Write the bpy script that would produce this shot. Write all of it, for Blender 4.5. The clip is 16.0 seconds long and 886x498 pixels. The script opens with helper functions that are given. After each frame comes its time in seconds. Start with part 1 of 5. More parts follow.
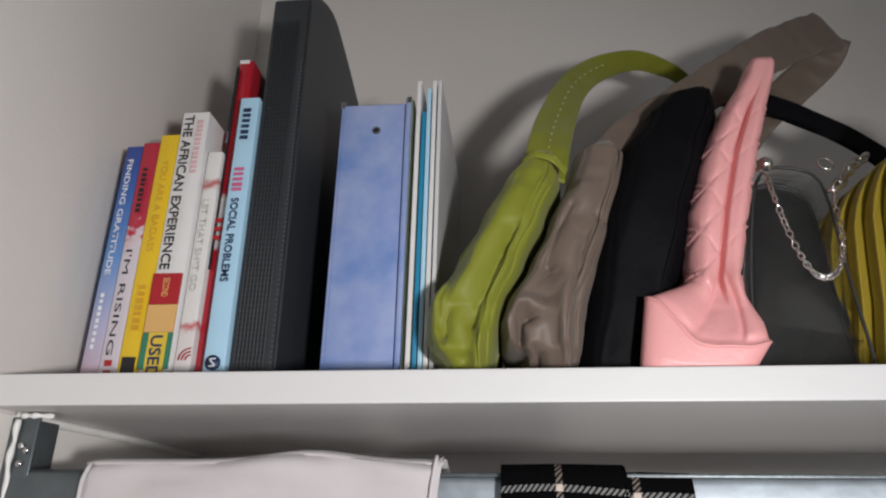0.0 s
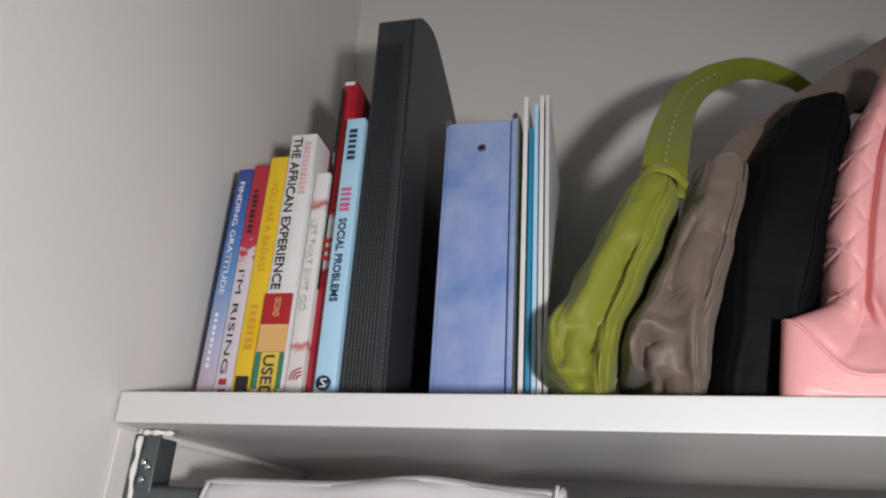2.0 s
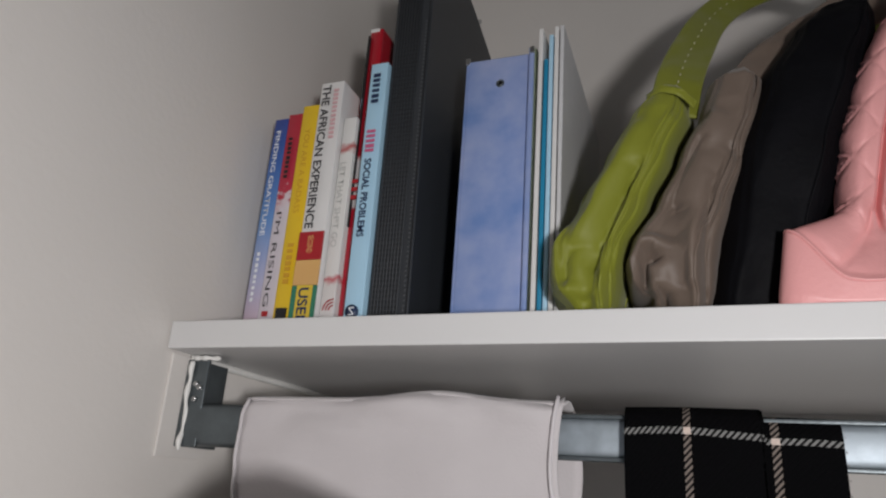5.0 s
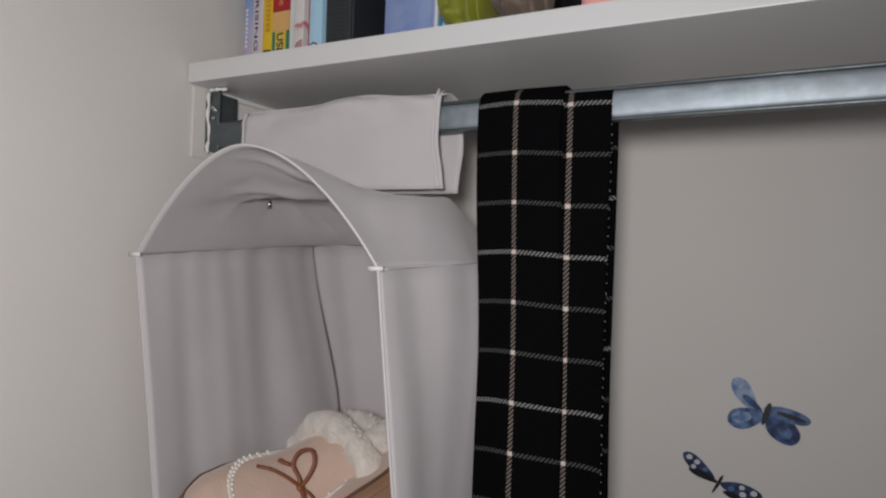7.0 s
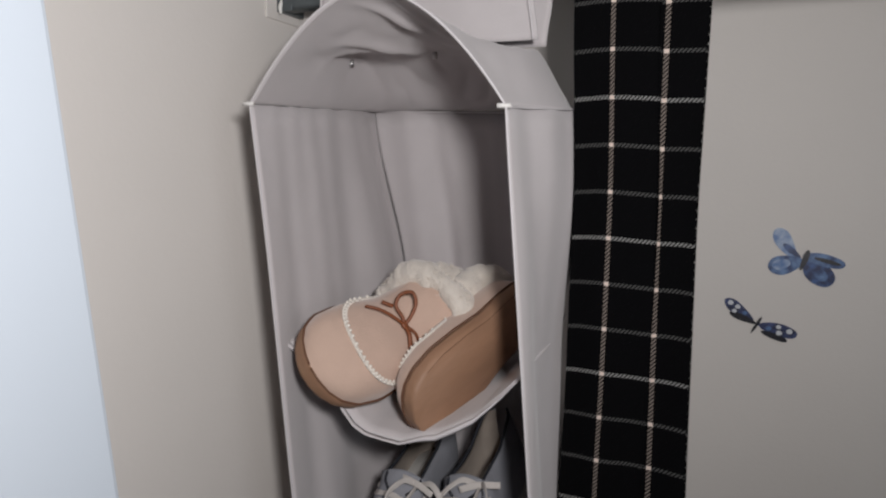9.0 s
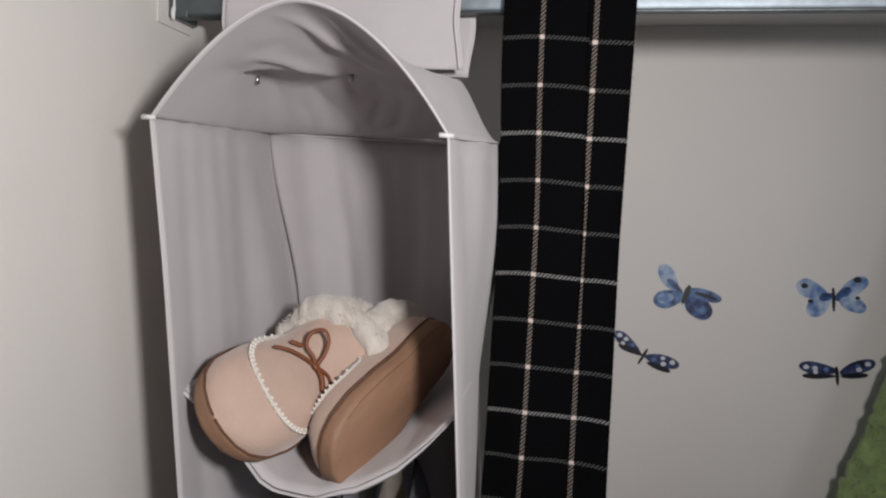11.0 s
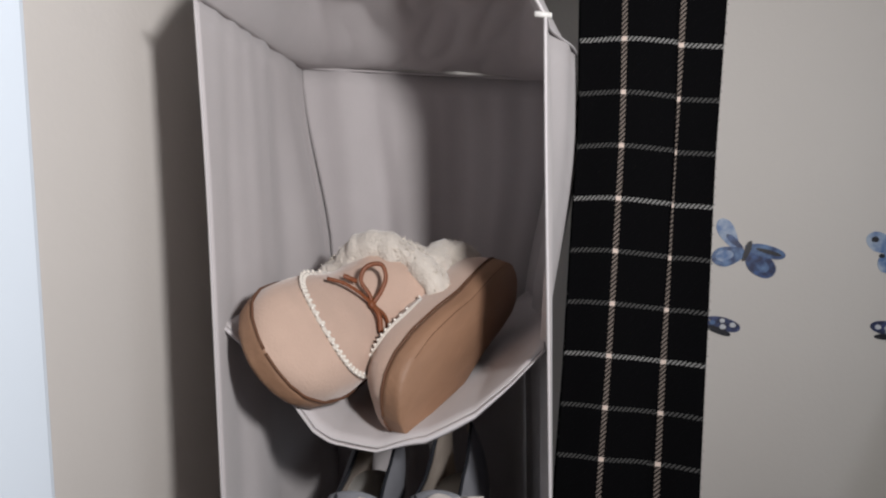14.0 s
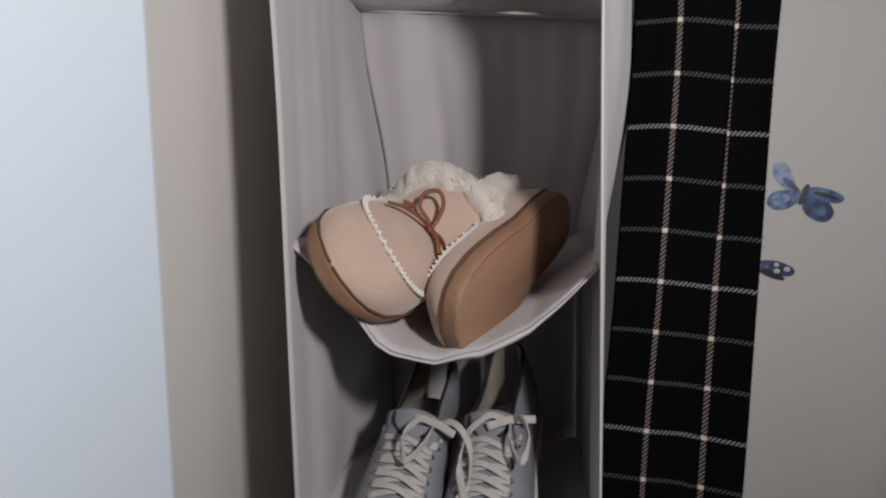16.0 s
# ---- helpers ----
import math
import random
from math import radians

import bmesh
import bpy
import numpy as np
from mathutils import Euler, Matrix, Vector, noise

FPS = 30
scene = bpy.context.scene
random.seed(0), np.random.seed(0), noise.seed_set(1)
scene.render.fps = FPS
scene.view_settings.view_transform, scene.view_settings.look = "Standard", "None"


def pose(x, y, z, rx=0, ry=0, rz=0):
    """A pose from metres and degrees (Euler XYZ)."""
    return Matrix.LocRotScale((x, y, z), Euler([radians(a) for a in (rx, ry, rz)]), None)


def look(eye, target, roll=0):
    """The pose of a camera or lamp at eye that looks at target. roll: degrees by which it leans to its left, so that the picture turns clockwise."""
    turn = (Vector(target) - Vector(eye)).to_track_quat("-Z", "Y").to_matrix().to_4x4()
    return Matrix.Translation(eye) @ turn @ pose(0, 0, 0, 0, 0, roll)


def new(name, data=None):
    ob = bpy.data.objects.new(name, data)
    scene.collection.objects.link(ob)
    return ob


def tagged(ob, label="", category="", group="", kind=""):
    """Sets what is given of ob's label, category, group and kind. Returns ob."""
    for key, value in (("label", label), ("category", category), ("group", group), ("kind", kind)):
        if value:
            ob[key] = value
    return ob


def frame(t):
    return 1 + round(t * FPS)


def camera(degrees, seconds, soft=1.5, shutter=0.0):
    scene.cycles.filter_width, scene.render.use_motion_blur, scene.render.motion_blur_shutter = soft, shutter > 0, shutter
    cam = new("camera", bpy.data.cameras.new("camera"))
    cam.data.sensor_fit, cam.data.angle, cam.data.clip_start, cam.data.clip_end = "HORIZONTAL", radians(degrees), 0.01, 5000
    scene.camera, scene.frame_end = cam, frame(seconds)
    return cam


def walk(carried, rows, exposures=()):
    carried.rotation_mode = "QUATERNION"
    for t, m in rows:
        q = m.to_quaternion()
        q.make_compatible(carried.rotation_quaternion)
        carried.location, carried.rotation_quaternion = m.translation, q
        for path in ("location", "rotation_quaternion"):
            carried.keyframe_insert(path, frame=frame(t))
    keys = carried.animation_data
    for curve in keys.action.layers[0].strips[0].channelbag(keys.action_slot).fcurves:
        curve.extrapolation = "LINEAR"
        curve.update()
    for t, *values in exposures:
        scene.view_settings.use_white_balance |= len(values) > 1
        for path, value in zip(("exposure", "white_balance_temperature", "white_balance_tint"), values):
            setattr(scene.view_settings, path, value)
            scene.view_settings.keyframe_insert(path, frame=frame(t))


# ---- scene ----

cam = camera(65.9, 16.0, soft=2.2)
PATH = [
    (0, (0.3629, 0.0187, 1.6294), (0.2232, 1.3493, 2.1622), 0.60),
    (0.5, (0.3578, 0.0108, 1.6287), (0.2758, 1.3190, 2.2249), 0.30),
    (1, (0.3478, 0.0252, 1.6316), (0.1908, 1.3356, 2.2083), 1.70),
    (1.5, (0.3434, 0.0331, 1.6287), (0.1066, 1.3255, 2.2170), 2.50),
    (2, (0.3377, 0.0281, 1.6345), (0.0331, 1.3176, 2.1990), 3.10),
    (2.5, (0.3370, 0.0281, 1.6345), (-0.0007, 1.2946, 2.2299), 3.10),
    (3, (0.3290, 0.0353, 1.6323), (-0.0382, 1.2917, 2.2328), 3.00),
    (5.5, (0.4248, 0.0259, 1.5841), (-0.0900, 1.3054, 1.9988), 3.40),
    (6, (0.4622, 0.0029, 1.5495), (-0.0850, 1.2938, 1.8786), 2.80),
    (6.5, (0.5436, -0.0418, 1.5294), (-0.0605, 1.2521, 1.7158), 2.10),
    (7, (0.6098, -0.0893, 1.5042), (-0.0418, 1.1945, 1.5351), 1.60),
    (7.5, (0.6358, -0.1130, 1.4739), (-0.1188, 1.1081, 1.3587), 1.60),
    (8, (0.6206, -0.1303, 1.4581), (-0.1634, 1.0656, 1.2889), 1.60),
    (8.5, (0.5537, -0.1519, 1.4494), (-0.1778, 1.0735, 1.2579), 1.30),
    (9, (0.5083, -0.1836, 1.4437), (-0.0619, 1.1290, 1.2846), 0.70),
    (9.5, (0.4774, -0.1850, 1.4394), (0.0648, 1.1851, 1.2802), 3.50),
    (12, (0.3888, -0.1433, 1.4480), (0.2182, 1.2859, 1.4300), 1.80),
    (12.5, (0.3679, -0.1238, 1.4271), (0.2513, 1.3118, 1.4422), 2.30),
    (13, (0.3636, -0.1080, 1.4192), (0.2642, 1.3284, 1.4394), 2.00),
    (13.5, (0.3571, -0.1051, 1.3911), (0.2434, 1.3298, 1.3990), 2.10),
    (14, (0.3384, -0.1123, 1.3573), (0.1174, 1.3097, 1.3004), 2.50),
    (14.5, (0.3362, -0.1382, 1.3508), (0.0828, 1.2751, 1.2421), 3.90),
    (15, (0.3334, -0.1483, 1.3472), (0.0050, 1.2521, 1.2738), 2.40),
    (15.5, (0.3319, -0.1498, 1.3501), (-0.0202, 1.2449, 1.2759), 2.60),
    (16, (0.3370, -0.1375, 1.3184), (0.0216, 1.2622, 1.1996), 2.70),
]

EXPOSURES = [(0, -0.03), (3, 0.05), (5.5, -0.58), (6, -0.66), (6.7, -0.7), (7.5, -0.48), (8, -0.46), (8.5, -0.52), (9, -0.42), (11.5, -0.15), (12.5, 0.0), (13.5, -0.1), (15, -0.05), (15.5, -0.38), (16, -0.42)]
walk(cam, [(t, look(e, g, r)) for t, e, g, r in PATH], EXPOSURES)

# ---- world, lamps ----
world = bpy.data.worlds.new("world")
scene.world = world
world.use_nodes = True
world.node_tree.nodes["Background"].inputs[0].default_value = (0.8, 0.9, 1.0, 1)
world.node_tree.nodes["Background"].inputs[1].default_value = 0.025


def lamp(name, kind, at, energy, colour, size, target=None):
    data = bpy.data.lights.new(name, kind)
    data.energy, data.color = energy, colour
    if kind == "AREA":
        data.shape, data.size = "DISK", size
    else:
        data.shadow_soft_size = size
    ob = new(name, data)
    ob.matrix_world = look(at, target) if target else Matrix.Translation(at)
    return ob


# unseen fixed spot standing in for a light carried just beside the camera
spot = lamp("fixed_camera_light", "SPOT", (0.625, -0.22, 1.54), 26.5, (1.0, 0.975, 0.975), 0.038, (0.08, 0.42, 1.51))
spot.data.spot_size, spot.data.spot_blend = radians(152), 1.0
# soft bluish fill added on the right to brighten the left wall; no window there
lamp("added_side_fill", "AREA", (1.72, -0.45, 1.55), 3.5, (0.86, 0.92, 1.0), 0.9, (0.0, 0.1, 1.5))


# ---- materials ----
def nodes_of(name):
    m = bpy.data.materials.new(name)
    m.use_nodes = True
    nt = m.node_tree
    return m, nt, nt.nodes["Principled BSDF"]


def mat(name, colour, rough=0.6, vary=0.08, scale=30.0, bump=0.1, bump_scale=300.0, metal=0.0, sheen=0.0, spec=0.5, stretch=(1, 1, 1)):
    """A surface with two scales of colour change and fine relief."""
    m, nt, b = nodes_of(name)
    n, l = nt.nodes, nt.links
    co = n.new("ShaderNodeTexCoord")
    mp = n.new("ShaderNodeMapping")
    mp.inputs["Scale"].default_value = stretch
    l.new(co.outputs["Object"], mp.inputs["Vector"])
    big, fine = n.new("ShaderNodeTexNoise"), n.new("ShaderNodeTexNoise")
    big.inputs["Scale"].default_value, big.inputs["Detail"].default_value = scale, 4
    fine.inputs["Scale"].default_value, fine.inputs["Detail"].default_value = bump_scale, 3
    for t in (big, fine):
        l.new(mp.outputs[0], t.inputs["Vector"])
    ramp = n.new("ShaderNodeValToRGB")
    lo = [max(0, c * (1 - vary)) for c in colour]
    hi = [min(1, c * (1 + vary)) for c in colour]
    ramp.color_ramp.elements[0].color, ramp.color_ramp.elements[1].color = (*lo, 1), (*hi, 1)
    ramp.color_ramp.elements[0].position, ramp.color_ramp.elements[1].position = 0.3, 0.7
    mix = n.new("ShaderNodeMath")
    mix.operation = "MULTIPLY_ADD"
    mix.inputs[1].default_value = 0.025
    l.new(fine.outputs["Fac"], mix.inputs[0])
    sc = n.new("ShaderNodeMath")
    sc.operation = "MULTIPLY"
    sc.inputs[1].default_value = 0.7
    l.new(big.outputs["Fac"], sc.inputs[0])
    l.new(sc.outputs[0], mix.inputs[2])
    l.new(mix.outputs[0], ramp.inputs["Fac"])
    l.new(ramp.outputs["Color"], b.inputs["Base Color"])
    b.inputs["Roughness"].default_value = rough
    b.inputs["Metallic"].default_value = metal
    b.inputs["Specular IOR Level"].default_value = spec
    if sheen:
        b.inputs["Sheen Weight"].default_value = sheen
    if bump:
        bp = n.new("ShaderNodeBump")
        bp.inputs["Strength"].default_value, bp.inputs["Distance"].default_value = bump, 0.002
        l.new(fine.outputs["Fac"], bp.inputs["Height"])
        l.new(bp.outputs["Normal"], b.inputs["Normal"])
    return m


M = {}
M["wall"] = mat("wall_paint", (0.71, 0.675, 0.64), 0.7, 0.02, 6, 0.12, 160)
M["ceiling"] = mat("ceiling_paint", (0.8, 0.8, 0.78), 0.8, 0.02, 6, 0.1, 160)
M["white"] = mat("white_gloss_paint", (0.67, 0.665, 0.66), 0.42, 0.02, 12, 0.05, 120)
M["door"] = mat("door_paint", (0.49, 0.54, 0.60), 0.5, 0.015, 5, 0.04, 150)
M["floor"] = mat("floor_wood", (0.3, 0.2, 0.13), 0.5, 0.25, 8, 0.1, 80, stretch=(8, 1, 1))
M["zinc"] = mat("galvanized_steel", (0.42, 0.475, 0.52), 0.55, 0.2, 70, 0.08, 240, metal=0.6)
M["steel"] = mat("dark_bracket_steel", (0.13, 0.15, 0.16), 0.4, 0.2, 60, 0.1, 300, metal=0.6)
M["screw"] = mat("screw_steel", (0.6, 0.6, 0.6), 0.3, 0.1, 60, 0, metal=1.0)
M["caulk"] = mat("white_caulk", (0.8, 0.79, 0.76), 0.5, 0.05, 60, 0.3, 200)
M["canvas"] = mat("lilac_white_nonwoven", (0.54, 0.507, 0.512), 0.85, 0.035, 25, 0.12, 500, sheen=0.2)
M["canvas_edge"] = mat("white_binding", (0.57, 0.54, 0.55), 0.8, 0.03, 40, 0.12, 600)
M["wood_dowel"] = mat("white_dowel", (0.7, 0.68, 0.66), 0.6, 0.05, 50, 0.05)


def part(name, bm, material, parent, label="", smooth=True):
    me = bpy.data.meshes.new(name)
    bmesh.ops.recalc_face_normals(bm, faces=bm.faces)
    for f in bm.faces:
        f.smooth = smooth
    bm.to_mesh(me)
    bm.free()
    me.materials.append(material)
    ob = new(name, me)
    if parent is not None:
        ob.parent = parent
    if label:
        ob["label"] = label
    return ob


def thing(name, at, label, category, group="", kind=""):
    ob = new(name)
    ob.empty_display_size = 0.02
    ob.location = at
    return tagged(ob, label, category, group, kind)


def setting(name, bm, material, label, category, smooth=False):
    return tagged(part(name, bm, material, None, "", smooth), label, category, kind="structure")


def box(x0, x1, y0, y1, z0, z1, bevel=0.0, seg=2, bm=None):
    b = bmesh.new()
    bmesh.ops.create_cube(b, size=1.0)
    for v in b.verts:
        v.co = Vector(((x0 + x1) / 2 + v.co.x * (x1 - x0), (y0 + y1) / 2 + v.co.y * (y1 - y0), (z0 + z1) / 2 + v.co.z * (z1 - z0)))
    if bevel:
        bmesh.ops.bevel(b, geom=b.edges[:], offset=bevel, segments=seg, profile=0.6, affect="EDGES")
    return b if bm is None else join(bm, b)


def join(a, b):
    me = bpy.data.meshes.new("tmp")
    b.to_mesh(me)
    b.free()
    a.from_mesh(me)
    bpy.data.meshes.remove(me)
    return a


def grid(fn, nu, nv, thick=0.0, uvs=None):
    """A sheet from fn(u, v) with u and v from 0 to 1, made solid where thick is given."""
    b = bmesh.new()
    vs = [[b.verts.new(fn(i / nu, j / nv)) for i in range(nu + 1)] for j in range(nv + 1)]
    layer = b.loops.layers.uv.new("uv") if uvs else None
    for j in range(nv):
        for i in range(nu):
            f = b.faces.new((vs[j][i], vs[j][i + 1], vs[j + 1][i + 1], vs[j + 1][i]))
            if layer:
                for lp, (a, c) in zip(f.loops, ((i, j), (i + 1, j), (i + 1, j + 1), (i, j + 1))):
                    lp[layer].uv = uvs(a / nu, c / nv)
    if thick:
        bmesh.ops.recalc_face_normals(b, faces=b.faces)
        bmesh.ops.solidify(b, geom=b.faces[:], thickness=thick)
    return b


def spline(pts, n):
    """Smooth points through pts (Catmull-Rom)."""
    p = [Vector(q) for q in pts]
    p = [p[0] * 2 - p[1]] + p + [p[-1] * 2 - p[-2]]
    out = []
    for i in range(1, len(p) - 2):
        for k in range(n):
            t = k / n
            a, b, c, d = p[i - 1], p[i], p[i + 1], p[i + 2]
            out.append(0.5 * ((2 * b) + (c - a) * t + (2 * a - 5 * b + 4 * c - d) * t * t + (3 * b - a - 3 * c + d) * t ** 3))
    return out + [p[-2]]


def tube(pts, radius, sides=8, n=6, bm=None, smooth=True):
    """A round cord through pts; radius may be a function of 0 to 1."""
    b = bmesh.new() if bm is None else bm
    line = spline(pts, n) if smooth else [Vector(p) for p in pts]
    up, rings = None, []
    for i, p in enumerate(line):
        d = (line[min(i + 1, len(line) - 1)] - line[max(i - 1, 0)]).normalized()
        if up is None:
            up = d.orthogonal().normalized()
        up = (up - d * up.dot(d)).normalized()
        side = d.cross(up)
        r = radius(i / (len(line) - 1)) if callable(radius) else radius
        rings.append([b.verts.new(p + (up * math.cos(a) + side * math.sin(a)) * r) for a in (2 * math.pi * k / sides for k in range(sides))])
    for a, c in zip(rings, rings[1:]):
        for k in range(sides):
            b.faces.new((a[k], a[(k + 1) % sides], c[(k + 1) % sides], c[k]))
    b.faces.new(rings[0][::-1])
    b.faces.new(rings[-1])
    return b


def loft(rings, cap=True):
    b = bmesh.new()
    rs = [[b.verts.new(p) for p in r] for r in rings]
    n = len(rs[0])
    for a, c in zip(rs, rs[1:]):
        for k in range(n):
            b.faces.new((a[k], a[(k + 1) % n], c[(k + 1) % n], c[k]))
    if cap:
        b.faces.new(rs[0][::-1])
        b.faces.new(rs[-1])
    return b


def cylinder(a, c, r, sides=16):
    return tube([a, c], r, sides, 1, smooth=False)


# ---- structure ----
BACK, SHELF, FRONT = 0.812, 1.722, 0.461
setting("wall_back", box(-0.1, 1.85, BACK, BACK + 0.1, 0, 2.75), M["wall"], "beige grey painted closet back wall", "wall")
setting("wall_left", box(-0.1, 0, -2.8, BACK, 0, 2.75), M["wall"], "beige grey painted closet side wall", "wall")
setting("wall_right", box(1.75, 1.85, -2.8, BACK, 0, 2.75), M["wall"], "plain painted wall on the far side", "wall")
M["room"] = mat("room_paint", (0.34, 0.33, 0.32), 0.8, 0.03, 5, 0.1)
setting("wall_room", box(0, 1.75, -2.9, -2.8, 0, 2.75), M["room"], "plain painted room wall opposite the closet", "wall")
setting("floor", box(-0.1, 1.85, -2.9, BACK + 0.1, -0.1, 0), M["floor"], "brown wooden floor", "floor")
setting("ceiling", box(-0.1, 1.85, -2.9, BACK + 0.1, 2.75, 2.85), M["ceiling"], "white painted ceiling", "ceiling")
setting("shelf_board", box(0.003, 1.747, FRONT, BACK - 0.001, 1.70, SHELF, 0.0012), M["white"], "white painted closet shelf on the walls", "shelf")
setting("trim", tube([(0.004, FRONT + 0.03, 1.697), (0.003, 0.6, 1.6975), (0.004, 0.72, 1.697), (0.003, BACK - 0.004, 1.698)], 0.0035, 6, 5), M["caulk"], "white caulk bead under the shelf's end", "trim", True)

door = tagged(thing("door_1", (0.155, 0.020, 0.028), "flat white folding closet door, folded open beside the closet", "door"), kind="structure")
door.rotation_euler.x = radians(6.6)
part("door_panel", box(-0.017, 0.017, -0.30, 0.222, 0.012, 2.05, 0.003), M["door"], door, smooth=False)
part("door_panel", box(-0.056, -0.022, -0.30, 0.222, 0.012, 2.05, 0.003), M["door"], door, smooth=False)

# ---- hanging rail and its bracket ----
RY = 0.5
rail = thing("closet_rod", (0, RY, 1.6445), "galvanized steel rail hung under the white shelf", "rod")


def rail_ring(x, h, d):
    pts = []
    for k in range(20):
        a = 2 * math.pi * k / 20
        c, s = math.cos(a), math.sin(a)
        pts.append(Vector((x, d * math.copysign(abs(c) ** 0.45, c), h * math.copysign(abs(s) ** 0.45, s))))
    return pts


part("bar", loft([rail_ring(x, 0.0125, 0.0085) for x in (0.03, 0.4, 0.8, 1.2, 1.74)]), M["zinc"], rail)
part("lip", box(0.03, 1.74, -0.0105, 0.0, -0.0145, -0.0118, 0.0006), M["steel"], rail)
part("lip", box(0.03, 1.74, -0.0105, 0.0, 0.0118, 0.0145, 0.0006), M["steel"], rail)
bracket = thing("rail_bracket", (0.0, RY, 1.70), "dark steel rail bracket screwed under the shelf at the wall", "bracket")
plate = part("plate", box(0.010, 0.024, -0.012, -0.009, -0.073, -0.004, 0.0008), M["steel"], bracket)
part("side_plate", box(0.003, 0.0115, -0.012, 0.03, -0.073, -0.004, 0.0008), M["steel"], bracket)
part("socket", loft([[p + Vector((0, 0, -0.0555)) for p in rail_ring(x, 0.0165, 0.0125)] for x in (0.0085, 0.0105, 0.072, 0.0735)]), M["steel"], bracket)
for sx, sz in ((0.0155, -0.024), (0.0195, -0.027), (0.0165, -0.036)):
    part("screw", cylinder((sx, -0.012, sz), (sx, -0.0142, sz), 0.0022, 10), M["screw"], plate, "bright screw head")
rnd = random.Random(4)
part("wall_plate", box(0.0004, 0.0028, -0.030, 0.032, -0.082, -0.002, 0.0008), M["wall"], bracket, "painted wooden wall plate", False)
part("caulk", tube([(0.0095, -0.013 + rnd.uniform(-0.002, 0.002), -0.006 - k * 0.007) for k in range(11)], lambda t: 0.0019 + 0.0005 * math.sin(t * 23), 7, 4), M["caulk"], bracket, "rough white caulk along the bracket")
part("caulk", tube([(0.010 + k * 0.0045, -0.011 + rnd.uniform(-0.002, 0.002), -0.003) for k in range(6)], lambda t: 0.0019 + 0.0005 * math.sin(t * 17), 7, 4), M["caulk"], bracket, "rough white caulk along the bracket")

# ---- hanging fabric organizer ----
ORG = thing("hanging_organizer", (0.2, 0.5, 1.655), "off-white fabric hanging shelf organizer looped over the rail", "organizer")
OA, OU, OV = Vector((0.088, 0.333, 0)), Vector((0.240, 0.024, 0)), Vector((-0.037, 0.301, 0))
ORIGIN = Vector((0.2, 0.5, 1.655))


def smooth01(t):
    t = min(1, max(0, t))
    return t * t * (3 - 2 * t)


def org(u, v, d):
    """A place on the organizer: across, into it, and down from its upper seam."""
    p = OA + OU * u + OV * v
    p.x += 0.042 * u * smooth01(v / 0.5) * (1 - 0.7 * smooth01((d - 0.06) / 0.2)) + 0.030 * (1 - u) * smooth01((v - 0.35) / 0.65) * smooth01(d / 0.22)
    return p + Vector((0.042 * d + 0.012 * d * u, 0.085 * d, 1.505 + 0.02 * v - 0.006 * u - d)) - ORIGIN


def roof_rise(u, v):
    front = 0.095 * (1 - abs(2 * u - 1) ** (1.7 if u < 0.5 else 2.0))
    mid = 0.060 * smooth01(min(u, 1 - u) / 0.16)
    back = 0.004 * math.sin(math.pi * u)
    if v < 0.5:
        k = smooth01(v / 0.5)
        return front * (1 - k) + mid * k
    k = smooth01((v - 0.5) / 0.5)
    return mid * (1 - k) + back * k


# folds pressed into the roof cloth: from, to (across, into), breadth, depth
CREASES = (((0.40, 0.06), (0.60, 0.34), 0.035, 0.010), ((0.56, 0.05), (0.66, 0.30), 0.03, 0.009), ((0.22, 0.22), (0.46, 0.52), 0.03, 0.007),
           ((0.10, 0.30), (0.34, 0.40), 0.025, 0.005), ((0.50, 0.55), (0.80, 0.62), 0.03, 0.006), ((0.70, 0.15), (0.86, 0.45), 0.03, 0.006))


def roof(u, v):
    p = org(u, v, 0)
    w = (noise.noise(Vector((u * 5, v * 4, 3))) * 0.006 + 0.004 * (0.4 - abs(2 * noise.noise(Vector((u * 7 + v * 5, v * 4 - u * 3, 8)))))) * math.sin(math.pi * u)
    for (a, c), (e, g), wide, amp in CREASES:
        k = min(1.0, max(0.0, ((u - a) * (e - a) + (v - c) * (g - c)) / ((e - a) ** 2 + (g - c) ** 2)))
        off = math.hypot(u - a - k * (e - a), v - c - k * (g - c))
        w -= amp * math.exp(-off / wide) * math.sin(math.pi * (0.1 + 0.8 * k))
    p.z += roof_rise(u, v) + w * min(1, 4 * v)
    p.y -= 0.012 * math.sin(math.pi * u) * (1 - v)
    return p


def wall_wave(v, d, seed):
    return 0.0035 * noise.noise(Vector((v * 9 + seed, d * 1.5, seed))) + 0.003 * math.sin(v * 17 + seed + d * 2) * min(1, d * 8)


part("roof", grid(roof, 84, 60, 0.0014), M["canvas"], ORG)
part("roof_binding", tube([roof(k / 16, 0) for k in range(17)], 0.0012, 8, 4), M["canvas_edge"], ORG, "white bound hem")
part("side_panel", grid(lambda u, v: org(0, u, v * 0.95) + Vector((wall_wave(u, v * 0.95, 1.0), 0, 0)), 48, 40, 0.0014), M["canvas"], ORG)
part("side_panel", grid(lambda u, v: org(1, u, v * 0.95) + Vector((wall_wave(u, v * 0.95, 6.0), 0, 0)), 48, 40, 0.0014), M["canvas"], ORG)
part("back_panel", grid(lambda u, v: org(u, 1, v * 0.95) + Vector((0, wall_wave(u, v, 3.0) * 1.6 + 0.0028 * math.sin(u * 24 + 1.5 * math.sin(v * 4)) * min(1, v * 5), 0)), 72, 40, 0.0014), M["canvas"], ORG)
